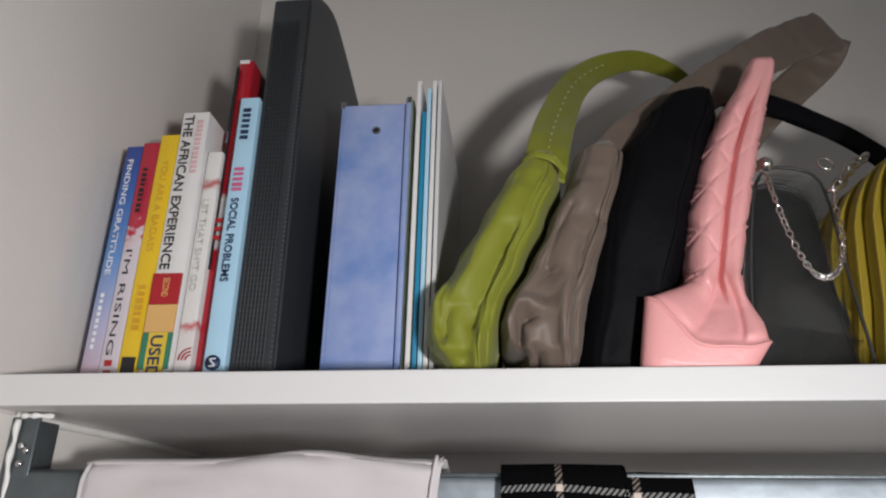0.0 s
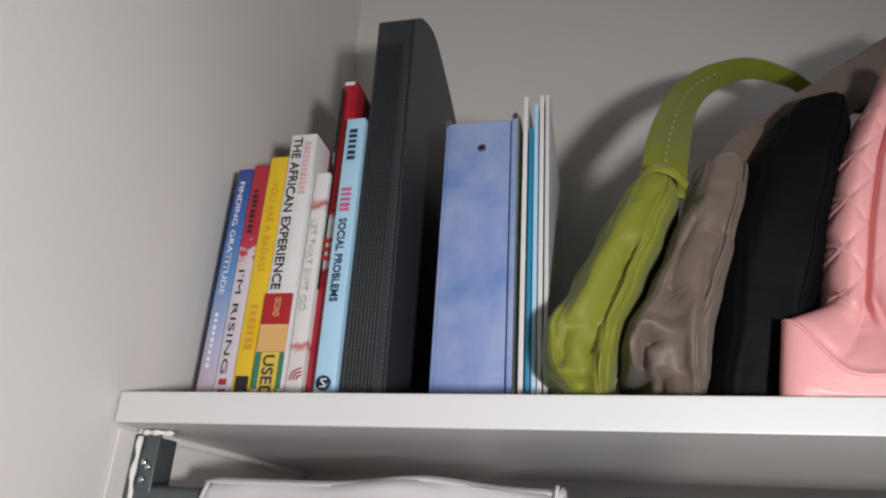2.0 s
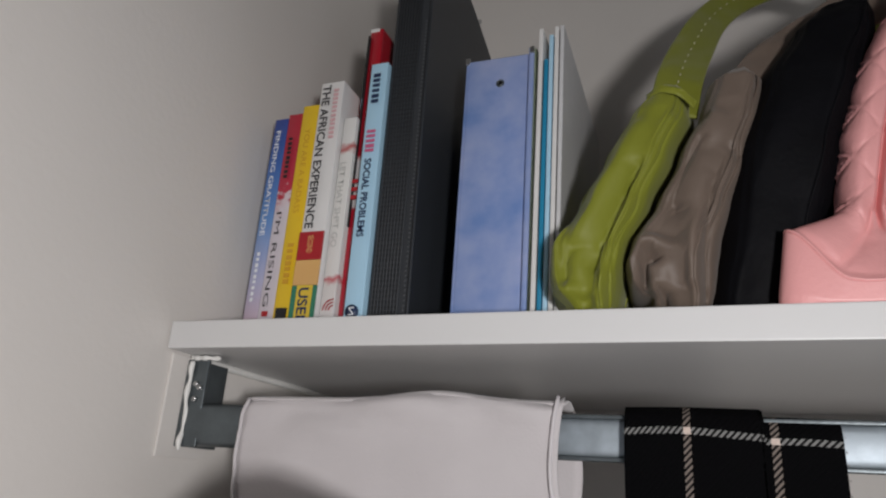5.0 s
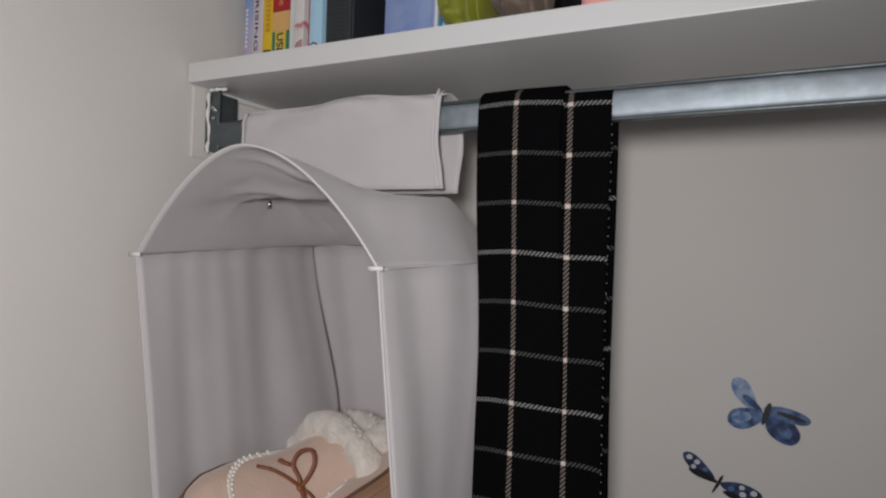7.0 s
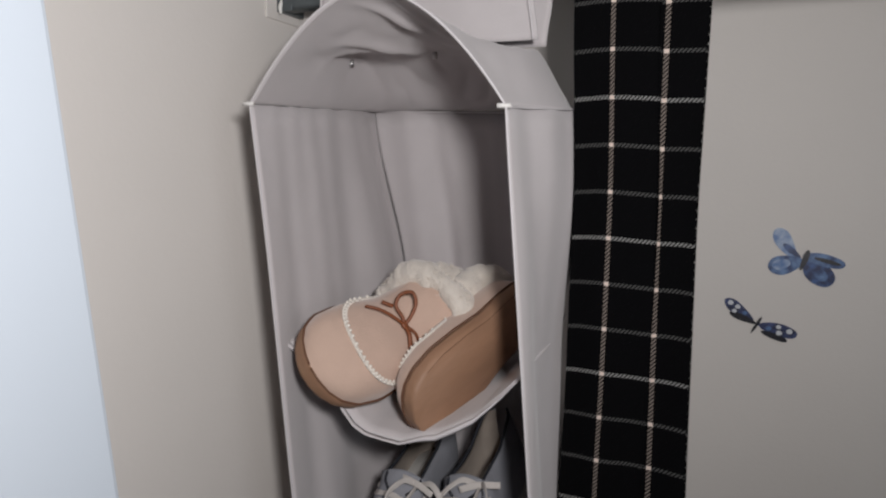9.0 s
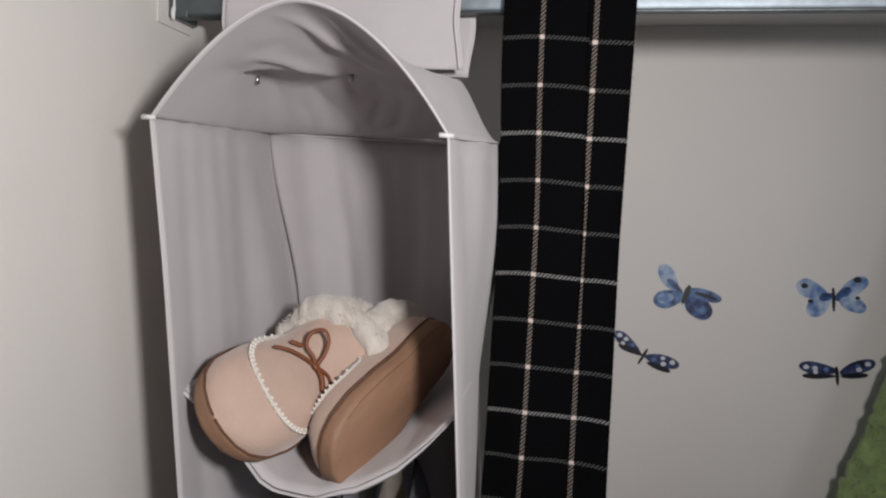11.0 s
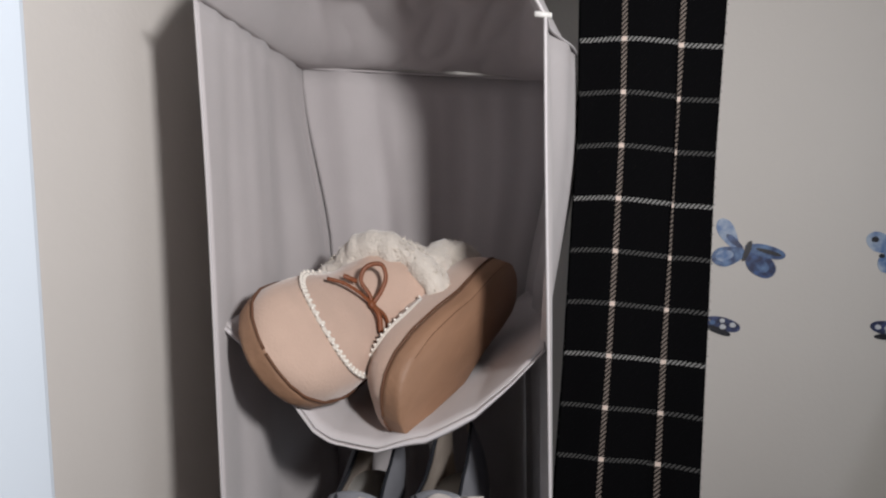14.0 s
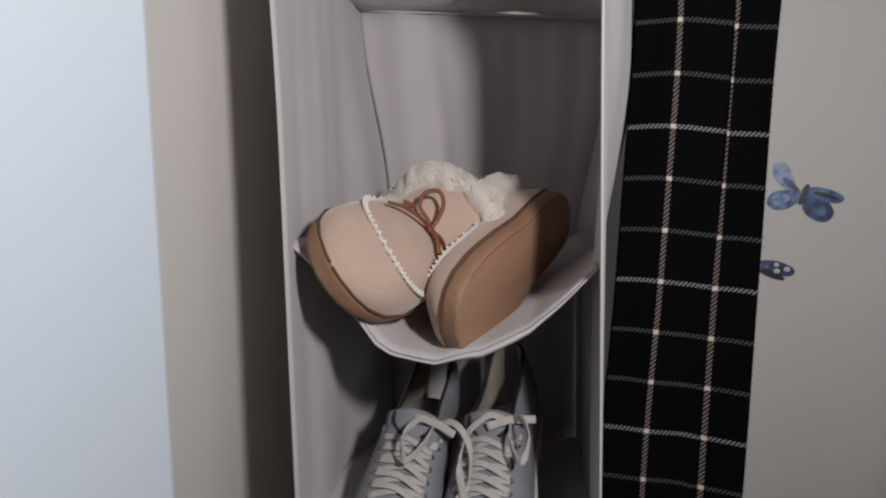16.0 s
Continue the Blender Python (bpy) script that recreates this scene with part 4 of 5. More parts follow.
# taupe bag
t2, tb, to = creased_bag((0.395, 0.50, SHELF), ((1.722, 0.3895, 0.0175, 0.504), (1.737, 0.390, 0.0205, 0.497), (1.746, 0.384, 0.0285, 0.492), (1.760, 0.384, 0.0305, 0.490), (1.775, 0.388, 0.0300, 0.490), (1.803, 0.402, 0.0262, 0.492), (1.839, 0.4165, 0.0245, 0.495), (1.876, 0.430, 0.0215, 0.499), (1.903, 0.437, 0.0205, 0.503), (1.912, 0.440, 0.013, 0.51)),
                         "shoulder_bag", M["satin_taupe"], "creased taupe satin shoulder bag with a wide strap", 5.1,
                         ((-0.60, -0.35, 0.28, 0.5), (0.50, 0.25, 0.20, 0.6), (0.76, 0.64, 0.05, -0.8)), ((-0.62, -0.02, 0.4, 0.08, -3.0),), 0.22, 0.0072, ridges=(
                             (0.0050, 0.0085, ((0.361, 1.748), (0.360, 1.762), (0.366, 1.771), (0.375, 1.773), (0.3835, 1.766), (0.386, 1.750), (0.388, 1.727))),
                             (0.0045, -0.0150, ((0.3675, 1.742), (0.3695, 1.757), (0.3745, 1.763), (0.3795, 1.756), (0.3805, 1.740), (0.3815, 1.726))),
                             (0.0032, 0.0070, ((0.3725, 1.757), (0.3745, 1.748), (0.376, 1.727))),
                             (0.0030, -0.0090, ((0.3925, 1.726), (0.3925, 1.752), (0.389, 1.776), (0.391, 1.800))),
                             (0.0055, 0.0055, ((0.400, 1.726), (0.399, 1.760), (0.402, 1.795), (0.411, 1.832), (0.421, 1.866))),
                             (0.0026, -0.0070, ((0.406, 1.735), (0.408, 1.770), (0.413, 1.805), (0.422, 1.838))),
                             (0.0060, 0.0045, ((0.366, 1.778), (0.380, 1.802), (0.393, 1.830), (0.407, 1.862))),
                             (0.0024, -0.0050, ((0.378, 1.780), (0.388, 1.800), (0.399, 1.830), (0.410, 1.850))),
                             (0.0040, -0.0050, ((0.412, 1.838), (0.424, 1.846), (0.434, 1.838)))))
strap([(0.440, 0.512, 1.880), (0.466, 0.525, 1.926), (0.525, 0.55, 1.977), (0.58, 0.57, 2.022), (0.63, 0.59, 2.060), (0.684, 0.604, 2.088)], lambda k: 0.040 + 0.008 * smooth01(k * 1.4 - 0.3), 0.005, M["satin_taupe"], t2, to, side=(0.6, 0.0, -0.8), wave=0.0035)
strap([(0.686, 0.605, 2.078), (0.676, 0.614, 2.058), (0.645, 0.620, 2.030), (0.61, 0.625, 2.000), (0.57, 0.635, 1.95)], 0.036, 0.005, M["satin_taupe"], t2, to, side=(0.6, 0.1, -0.75), wave=0.004)

# black bag
k3, kb, ko = creased_bag((0.455, 0.51, SHELF), ((1.722, 0.437, 0.030, 0.508), (1.78, 0.450, 0.034, 0.503), (1.84, 0.465, 0.038, 0.502), (1.90, 0.486, 0.036, 0.504), (1.94, 0.506, 0.030, 0.510), (1.958, 0.515, 0.023, 0.516), (1.968, 0.522, 0.012, 0.525)),
                         "shoulder_bag", M["black_cloth"], "black fabric shoulder bag with a looped strap", 8.4, ((-0.5, -0.4, 0.3, 0.8), (0.1, 0.1, 0.2, 0.7), (0.6, 0.5, 0.2, 0.8)), (), 0.2, 0.006)
strap([(0.505, 0.53, 1.94), (0.545, 0.56, 1.985), (0.60, 0.60, 2.005), (0.66, 0.63, 2.000), (0.715, 0.655, 1.985), (0.752, 0.67, 1.960), (0.765, 0.675, 1.925), (0.745, 0.68, 1.905), (0.69, 0.68, 1.905), (0.62, 0.67, 1.895)],
      0.020, 0.006, M["black_cloth"], k3, ko, side=[(0.5, 0.2, -0.8), (0.4, 0.3, -0.8), (0.1, 0.4, -0.9), (-0.1, 0.4, -0.9), (-0.3, 0.4, -0.8), (-0.5, 0.5, -0.5), (0, 1, 0), (0, 0.6, 0.6), (0, 0.4, 0.9), (0, 0.4, 0.9)])

# pink quilted bag
M["pink"] = mat("pink_leatherette", (0.80, 0.37, 0.365), 0.40, 0.03, 25, 0.15, 260)
pk = thing("quilted_bag", (0.485, 0.50, SHELF), "pale pink quilted handbag standing on end with a flared base", "handbag", "handbags on the shelf")
po = Vector((0.485, 0.50, SHELF))
FLARE = ((1.722, 0.4835, 0.0405, 0.471), (1.727, 0.485, 0.0415, 0.469), (1.747, 0.493, 0.0435, 0.468), (1.7495, 0.494, 0.0428, 0.4695), (1.752, 0.495, 0.0415, 0.4725), (1.762, 0.501, 0.0350, 0.478), (1.772, 0.505, 0.0270, 0.484), (1.780, 0.507, 0.0212, 0.487), (1.790, 0.5075, 0.0192, 0.488), (1.815, 0.5125, 0.0222, 0.4885), (1.845, 0.519, 0.0240, 0.489), (1.895, 0.534, 0.0232, 0.492), (1.936, 0.5515, 0.0188, 0.495), (1.968, 0.5685, 0.0138, 0.499), (1.980, 0.5725, 0.0126, 0.5005), (1.985, 0.574, 0.0112, 0.504))


def pink_ring(z):
    for f, h in zip(FLARE, FLARE[1:]):
        if z <= h[0] + 1e-9:
            k = (z - f[0]) / (h[0] - f[0])
            _, cx, hw, y = [a + (b - a) * k for a, b in zip(f, h)]
            break
    back = 0.075 + 0.055 * smooth01((z - 1.78) / 0.04)
    neck = smooth01((z - 1.770) / 0.020) * (1 - 0.9 * smooth01((z - 1.925) / 0.035))
    gusset = smooth01((z - 1.750) / 0.006) * (1 - smooth01((z - 1.785) / 0.02))
    rise = (z - 1.722) / 0.026 if z < 1.748 else max(0.0, 1 - (z - 1.748) / 0.05)
    out = []
    for k in range(420):
        a = 2 * math.pi * k / 420
        c, s = math.cos(a), math.sin(a)
        e = 0.38 + 0.25 * neck
        px, py = hw * math.copysign(abs(c) ** e, c), back / 2 * math.copysign(abs(s) ** 0.5, s)
        p = Vector((cx + px, y + back / 2 + py, z))
        p.x = cx + px * (1 - 0.6 * smooth01((0.5 + py / back) / 0.8))
        q = px / hw
        front = smooth01((-s) / 0.4)
        side = 1 - front if s < 0 else 1.0
        # two padded halves meeting in a deep middle fold
        p.y += neck * front * (0.009 * math.exp(-((q - 0.12) / 0.065) ** 2) - 0.004 * math.exp(-((q + 0.45) / 0.3) ** 2) - 0.004 * math.exp(-((q - 0.6) / 0.26) ** 2))
        # diamond quilting on the outer faces, lighter in front
        run = p.y - y + 0.012 if abs(q) > 0.93 else px * 0.9
        g1 = abs(math.sin((run + (z - 1.7) * 0.72) * math.pi / 0.026))
        g2 = abs(math.sin((run - (z - 1.7) * 0.72) * math.pi / 0.026))
        pad = 1 - math.exp(-min(g1, g2) / 0.22)
        p.x += math.copysign(0.0050 * (pad - 0.6), c) * neck * smooth01((abs(q) - 0.35) / 0.5)
        p.y -= 0.0016 * (pad - 0.6) * neck * front * (1 if q < 0 else 0.4)
        # folded gusset over the base
        for drift in (-0.017, 0.015):
            gx = px - 0.003 - drift * (1.80 - z) / 0.05
            p.y += 0.0030 * gusset * front * math.exp(-(gx / 0.0016) ** 2)
        p.y -= 0.004 * gusset * front * (math.exp(-((q + 0.55) / 0.3) ** 2) + math.exp(-((q - 0.6) / 0.3) ** 2))
        lift = 0.025 * smooth01((-q - 0.05) / 0.95) - 0.006 * smooth01((q - 0.3) / 0.7) - 0.012 * smooth01((1 - abs(q - 0.1)) / 0.7)
        p.z += rise * lift * (1 if s < 0.3 else 0.5)
        out.append(p - po)
    return out


zs = [1.722 + 0.263 * k / 200 for k in range(201)]
part("body", loft([pink_ring(z) for z in zs]), M["pink"], pk)
rim = [p + Vector((0, -0.0004, 0.0)) for p in pink_ring(1.7485)]
part("piping", tube(rim + [rim[0]], 0.0010, 6, 1, smooth=False), M["pink"], pk, "raised pink edge")

# clear bag with chain
def clear_mat():
    m, nt, b = nodes_of("clear_vinyl")
    b.inputs["Base Color"].default_value = (0.82, 0.84, 0.84, 1)
    b.inputs["Roughness"].default_value = 0.08
    b.inputs["IOR"].default_value = 1.25
    b.inputs["Transmission Weight"].default_value = 1.0
    return m


M["vinyl"] = clear_mat()
M["vinyl_edge"] = mat("smoky_vinyl_edge", (0.05, 0.05, 0.05), 0.45, 0.1, 30, 0.1)
M["chrome"] = mat("chrome_chain", (0.85, 0.82, 0.78), 0.12, 0.03, 40, 0, metal=1.0)
cl = thing("clear_bag", (0.60, 0.56, SHELF), "transparent vinyl bag with dark lining and a chain handle", "handbag", "handbags on the shelf")
co_ = Vector((0.60, 0.56, SHELF))
OUT = ((0.540, 1.722), (0.548, 1.80), (0.562, 1.872), (0.572, 1.899), (0.584, 1.908), (0.604, 1.906), (0.617, 1.897), (0.622, 1.872), (0.622, 1.80), (0.624, 1.722))


def panel(y, shrink):
    pts = spline([(x, y + (1.9 - z) * -0.10, z) for x, z in OUT], 5)
    mid = Vector((0.595, y, 1.80))
    b = bmesh.new()
    vs = [b.verts.new(p.lerp(mid, shrink) - co_) for p in pts]
    f = b.faces.new(vs)
    bmesh.ops.solidify(b, geom=[f], thickness=0.0008)
    return b


vp = part("panel", panel(0.552, 0.03), M["vinyl"], cl, "clear vinyl panel", False)
vp.visible_shadow = False
part("lining", panel(0.572, 0.03), mat("dark_lining", (0.026, 0.025, 0.024), 0.45, 0.15, 30, 0.2, 200), cl, "dark grey inner panel", False)
for y in (0.552, 0.572):
    part("edge_piping", tube([(Vector((x, y + (1.9 - z) * -0.10, z)) - co_) for x, z in OUT], 0.0013, 8, 5), M["vinyl_edge"], cl, "smoky edge piping")
for x in (0.573, 0.624):
    part("chain_ring", tube([Vector((x + 0.006 * math.cos(a), 0.545 + 0.002 * math.sin(a), 1.906 + 0.006 * math.sin(a))) - co_ for a in (2 * math.pi * k / 14 for k in range(15))], 0.0013, 6, 1, smooth=False), M["chrome"], cl)
link_pts = spline([(0.571, 0.534, 1.892), (0.572, 0.528, 1.868), (0.576, 0.526, 1.842), (0.582, 0.525, 1.818), (0.590, 0.525, 1.803), (0.600, 0.525, 1.801), (0.610, 0.526, 1.812), (0.617, 0.530, 1.835), (0.622, 0.540, 1.866), (0.627, 0.545, 1.885)], 5)
link_pts2 = spline([(0.626, 0.545, 1.884), (0.636, 0.55, 1.893), (0.646, 0.555, 1.905), (0.656, 0.56, 1.914), (0.668, 0.565, 1.922)], 3)
rnd = random.Random(5)
for seq, r in ((link_pts, 0.0026), (link_pts2, 0.0052)):
    for i in range(0, len(seq) - 1):
        p, d = seq[i] - co_, (seq[i + 1] - seq[i]).normalized()
        s = d.orthogonal().normalized()
        s = Matrix.Rotation((i % 2) * math.pi / 2 + rnd.uniform(-0.5, 0.5), 3, d) @ s
        part("chain_link", tube([p + d * (r * 1.3 * math.cos(a)) + s * (r * 0.8 * math.sin(a)) for a in (2 * math.pi * k / 10 for k in range(11))], r * 0.30, 6, 1, smooth=False), M["chrome"], cl)
clasp = bmesh.new()
bmesh.ops.create_icosphere(clasp, subdivisions=3, radius=0.0062, matrix=Matrix.Translation(Vector((0.574, 0.540, 1.905)) - co_))
part("clasp", clasp, M["chrome"], cl, "round metal clasp")

# yellow ribbed bag
M["yellow_bag"] = mat("mustard_leatherette", (0.44, 0.33, 0.04), 0.42, 0.06, 25, 0.15, 240)
yb = thing("ribbed_bag", (0.72, 0.58, SHELF), "mustard yellow handbag with ribbed rounded gussets", "handbag", "handbags on the shelf")
yo = Vector((0.72, 0.58, SHELF))
for i in range(6):
    grow = 0.010 * i
    cx, y0 = 0.664 + 0.0085 * i, 0.60 - 0.018 * i
    ring = []
    for k in range(44):
        a = 2 * math.pi * k / 44
        c, s = math.cos(a), math.sin(a)
        ring.append(Vector((cx + 0.007 * s * 0.6 + (0.040 + 0.2 * grow) * math.copysign(abs(c) ** 0.5, c) + 0.022 * s, y0, 1.820 + (0.088 + grow * 0.55) * math.copysign(abs(s) ** 0.55, s))) - yo)
    rings = []
    for dy, sc_ in ((-0.007, 0.965), (-0.009, 0.985), (-0.006, 1.0), (0.006, 1.0), (0.009, 0.985), (0.010, 0.95)):
        cen = sum(ring, Vector()) / len(ring)
        rings.append([cen + (p - cen) * sc_ + Vector((0, dy, 0)) for p in ring])
    part("rib", loft(rings), M["yellow_bag"], yb)
part("flap", grid(lambda u, v: Vector((0.695 + 0.09 * u + 0.012 * v, 0.500 - 0.006 * math.sin(math.pi * u), 1.745 + 0.16 * v)) - yo, 16, 16, 0.004), M["yellow_bag"], yb)
part("body", box(-0.04, 0.10, -0.06, 0.18, 0.001, 0.20, 0.02, 4), M["yellow_bag"], yb)

# ---- slippers in the organizer ----
M["suede"] = mat("beige_suede", (0.56, 0.40, 0.32), 0.9, 0.07, 40, 0.3, 500, sheen=0.4)
M["sole"] = mat("tan_sole", (0.34, 0.19, 0.115), 0.6, 0.22, 26, 0.3, 220, stretch=(1, 0.35, 1))
M["sole_line"] = mat("brown_stitch", (0.14, 0.06, 0.03), 0.7, 0.1)
M["leather"] = mat("brown_leather_cord", (0.22, 0.065, 0.022), 0.5, 0.15, 60, 0.3, 300)
M["bead"] = mat("pearl_white", (0.82, 0.77, 0.7), 0.25, 0.05)
M["fur"] = mat("cream_fleece", (0.72, 0.66, 0.59), 0.95, 0.12, 60, 0.8, 350, sheen=0.5)
SL, SW = 0.225, 0.049
WIDTHS = ((0, 0.0), (0.008, 0.26), (0.03, 0.52), (0.07, 0.75), (0.14, 0.92), (0.27, 1.0), (0.45, 0.92), (0.62, 0.78), (0.8, 0.77), (0.92, 0.70), (0.97, 0.5), (0.993, 0.22), (1, 0.0))
HEIGHTS = ((0, 0.010), (0.03, 0.026), (0.1, 0.043), (0.3, 0.058), (0.5, 0.066), (0.7, 0.064), (0.9, 0.060), (1, 0.045))


def table(rows, s):
    for (a, p), (b, q) in zip(rows, rows[1:]):
        if s <= b:
            return p + (q - p) * (s - a) / (b - a)
    return rows[-1][1]


def vamp(s, a, lift=0.0):
    """A place on the slipper's upper: along it from the toe, and round it from side to side."""
    w, h = SW * table(WIDTHS, s), table(HEIGHTS, s)
    return Vector(((w + lift) * math.copysign(abs(math.cos(a)) ** 0.8, math.cos(a)), s * SL, 0.010 + (h - 0.010 + lift) * max(0, math.sin(a)) ** 0.8))


def stations(n):
    return [0.5 - 0.5 * math.cos(math.pi * k / n) for k in range(n + 1)]


def slipper(m, label, seed, shift, puff, spread, lean, lift=0.004, reach=0.21, mid=0.765, cuff=()):
    t = thing("slipper", (0, 0, 0), label, "slipper", "pair of slippers")
    t.matrix_world = m
    st_ = stations(36)
    b = bmesh.new()
    rows_ = [[vamp(max(0.002, min(0.998, s)), math.pi * k / 28) for k in range(29)] for s in st_]
    for r, s in zip(rows_, st_):
        w = smooth01((s - 0.40) / 0.19) * (1 - smooth01((s - 0.62) / 0.2)) if cuff else 0
        for k, p in enumerate(r):
            if w:
                f = k / 28 * (len(cuff) - 1)
                i = min(int(f), len(cuff) - 2)
                c = Vector(cuff[i]).lerp(Vector(cuff[i + 1]), f - i)
                r[k] = p.lerp(Vector((c.x, p.y, c.y)), w)
    rows_ = [[b.verts.new(p) for p in r] for r in rows_]
    for r, q in zip(rows_, rows_[1:]):
        for k in range(28):
            b.faces.new((r[k], r[k + 1], q[k + 1], q[k]))
    part("upper", b, M["suede"], t)
    rings = []
    for z, g in ((0.0, 0.90), (-0.004, 0.975), (0.0, 1.0), (0.006, 1.02), (0.011, 1.0), (0.012, 0.9)):
        zz = z if z else (-0.007 if g < 0.95 else 0.0)
        right = [Vector((SW * table(WIDTHS, s) * g, SL * (0.5 + (s - 0.5) * (0.96 + 0.04 * g)), zz)) for s in st_]
        left = [Vector((-p.x, p.y, p.z)) for p in right[-2:0:-1]]
        rings.append(right + left)
    part("sole", loft(rings), M["sole"], t, "smooth tan sole")
    right = [Vector((SW * table(WIDTHS, s) * 1.02, SL * s, 0.0118)) for s in st_]
    part("welt_stitch", tube(right + [Vector((-p.x, p.y, p.z)) for p in right[-2:0:-1]], 0.0011, 6, 1, smooth=False), M["sole_line"], t, "dark stitched welt")
    right = [Vector((SW * table(WIDTHS, s) * 0.93, SL * (0.5 + (s - 0.5) * 0.95), -0.0058)) for s in st_]
    part("sole_stitch", tube(right + [Vector((-p.x, p.y, p.z)) for p in right[-2:0:-1]], 0.0005, 5, 1, smooth=False), M["sole_line"], t, "stitched line round the sole")
    # beaded seam in a U round the toe
    line = []
    for k in range(31):
        f = k / 30
        a = radians(24) + radians(132) * smooth01(f)
        s = 0.50 - 0.36 * math.sin(math.pi * f) ** 0.55
        line.append(vamp(s, a, 0.0006))
    line = spline(line, 2)
    part("seam", tube(line, 0.0019, 7, 1, smooth=False), M["fur"], t, "white braided seam")
    bb = bmesh.new()
    for i in range(0, len(line) - 1, 2):
        for sgn in (-1, 1):
            d = (line[i + 1] - line[i]).normalized()
            c = line[i] + Vector((0, 0, 0.0016)) + d.cross(Vector((0, 0, 1))) * 0.0016 * sgn + d * 0.0010 * sgn
            e = bmesh.new()
            bmesh.ops.create_icosphere(e, subdivisions=1, radius=0.0017, matrix=Matrix.Translation(c))
            join(bb, e)
    tagged(part("bead_trim", bb, M["bead"], t, "shiny white bead trim"), kind="stuff")
    # fleece collar
    rnd = random.Random(seed)
    loop = []
    for k in range(25):
        a = 2 * math.pi * k / 24
        low = max(0.0, -math.sin(a))
        s = mid - reach * math.cos(a) - lean * low
        loop.append(Vector((shift + spread * math.sin(a), s * SL, table(HEIGHTS, s) + lift - 0.09 * lean * low)))
    if cuff:
        front = spline([Vector((x, mid * SL - reach * SL * math.sin(math.pi * k / (len(cuff) - 1)) * 0.3, z)) for k, (x, z) in enumerate(cuff)], 3)
        loop = front + [Vector((p.x * 0.95, p.y + 0.042, p.z * 0.93)) for p in reversed(front)] + [front[0]]
    def thick(f):
        return puff + 0.002 * math.sin(f * 31 + seed)
    fb = tube(loop, thick, 20, 4)
    for v in fb.verts:
        v.co += Vector((noise.noise(v.co * 75), noise.noise(v.co * 75 + Vector((9, 0, 0))), noise.noise(v.co * 75 + Vector((0, 9, 0))))) * 0.0045
    collar = part("fleece_collar", fb, M["fur"], t, "fluffy cream fleece collar")
    tufts = bmesh.new()
    for k in range(9000):
        f = rnd.random() * (len(loop) - 1)
        i = int(f)
        c = loop[i].lerp(loop[i + 1], f - i)
        n = Vector((rnd.gauss(0, 1), rnd.gauss(0, 1), rnd.gauss(0.4, 1))).normalized()
        p = c + n * (thick(f / (len(loop) - 1)) * 0.93)
        tip = p + (n + Vector((rnd.gauss(0, 0.6), rnd.gauss(0, 0.6), rnd.gauss(0, 0.6)))) * rnd.uniform(0.0012, 0.0032)
        w = n.orthogonal().normalized() * 0.0009
        tufts.faces.new((tufts.verts.new(p - w), tufts.verts.new(p + w), tufts.verts.new(tip)))
    tagged(part("fleece", tufts, M["fur"], collar), kind="stuff")
    part("lining", loft([[Vector((0.034 * math.sin(a), 0.735 * SL - 0.05 * math.cos(a), z)) for a in (2 * math.pi * k / 24 for k in range(24))] for z in (0.058, 0.066)]), M["fur"], t)
    # leather bow
    k0 = vamp(0.385, radians(90), 0.0050)
    def cord(pts, r=0.0019):
        part("bow", tube([k0 + Vector(p) for p in pts], r, 8, 6), M["leather"], t, "brown leather bow")
    rise, side = Vector((-0.72, 0.185, 0.55)), Vector((0.43, 0.38, 0.86))
    cord([rise * p + side * q + Vector((0, 0, 0.001)) for p, q in ((0, 0), (0.012, 0.007), (0.025, 0.010), (0.036, 0.005), (0.034, -0.007), (0.022, -0.011), (0.009, -0.003), (0, 0))], 0.0019)
    cord([(0, 0, 0.001), (0.011, -0.002, 0.002), (0.022, -0.004, -0.004)], 0.0023)
    cord([(0, 0, 0.001), (0.010, 0.006, 0.003), (0.017, 0.009, 0.000), (0.022, 0.010, -0.005)], 0.0016)
    cord([(0, 0, 0.001), (-0.012, -0.010, 0.001), (-0.023, -0.019, -0.003), (-0.031, -0.027, -0.010)], 0.0016)
    cord([(-0.022, 0.000, -0.001), (-0.026, -0.004, -0.003), (-0.030, -0.006, -0.006)], 0.0021)
    e = bmesh.new()
    bmesh.ops.create_icosphere(e, subdivisions=2, radius=0.0042, matrix=Matrix.Translation(k0 + Vector((0, 0, 0.001))) @ Matrix.Diagonal((1.1, 1, 0.8, 1)))
    part("knot", e, M["leather"], t, "brown leather knot")
    return t


def frame_of(at, x, y, size=(1.0, 1.0, 1.0)):
    y = Vector(y).normalized()
    x = Vector(x)
    x = (x - y * x.dot(y)).normalized()
    z = x.cross(y)
    m = Matrix((x * size[0], y * size[1], z * size[2])).transposed().to_4x4()
    m.translation = at
    return m


slipper(frame_of((0.1345, 0.347, 1.2525), (0.575, -0.08, -0.815), (0.12, 0.99, -0.01), (1.09, 1.16, 0.88)), "beige suede slipper with beaded toe lying in the fabric pocket", 3, 0.0, 0.0150, 0.0, 0.0, 0.0, 0.13, 0.63,
        ((0.046, 0.010), (0.046, 0.055), (0.034, 0.096), (0.007, 0.114), (-0.023, 0.104), (-0.043, 0.079), (-0.047, 0.044), (-0.046, 0.012)))
slipper(frame_of((0.228, 0.392, 1.204), (-0.12, -0.54, 0.82), (0.37, 0.77, 0.50), (0.90, 0.90, 0.90)), "beige suede slipper on its side showing the tan sole", 8, 0.002, 0.0180, 0.032, 0.0, 0.004, 0.18, 0.80)

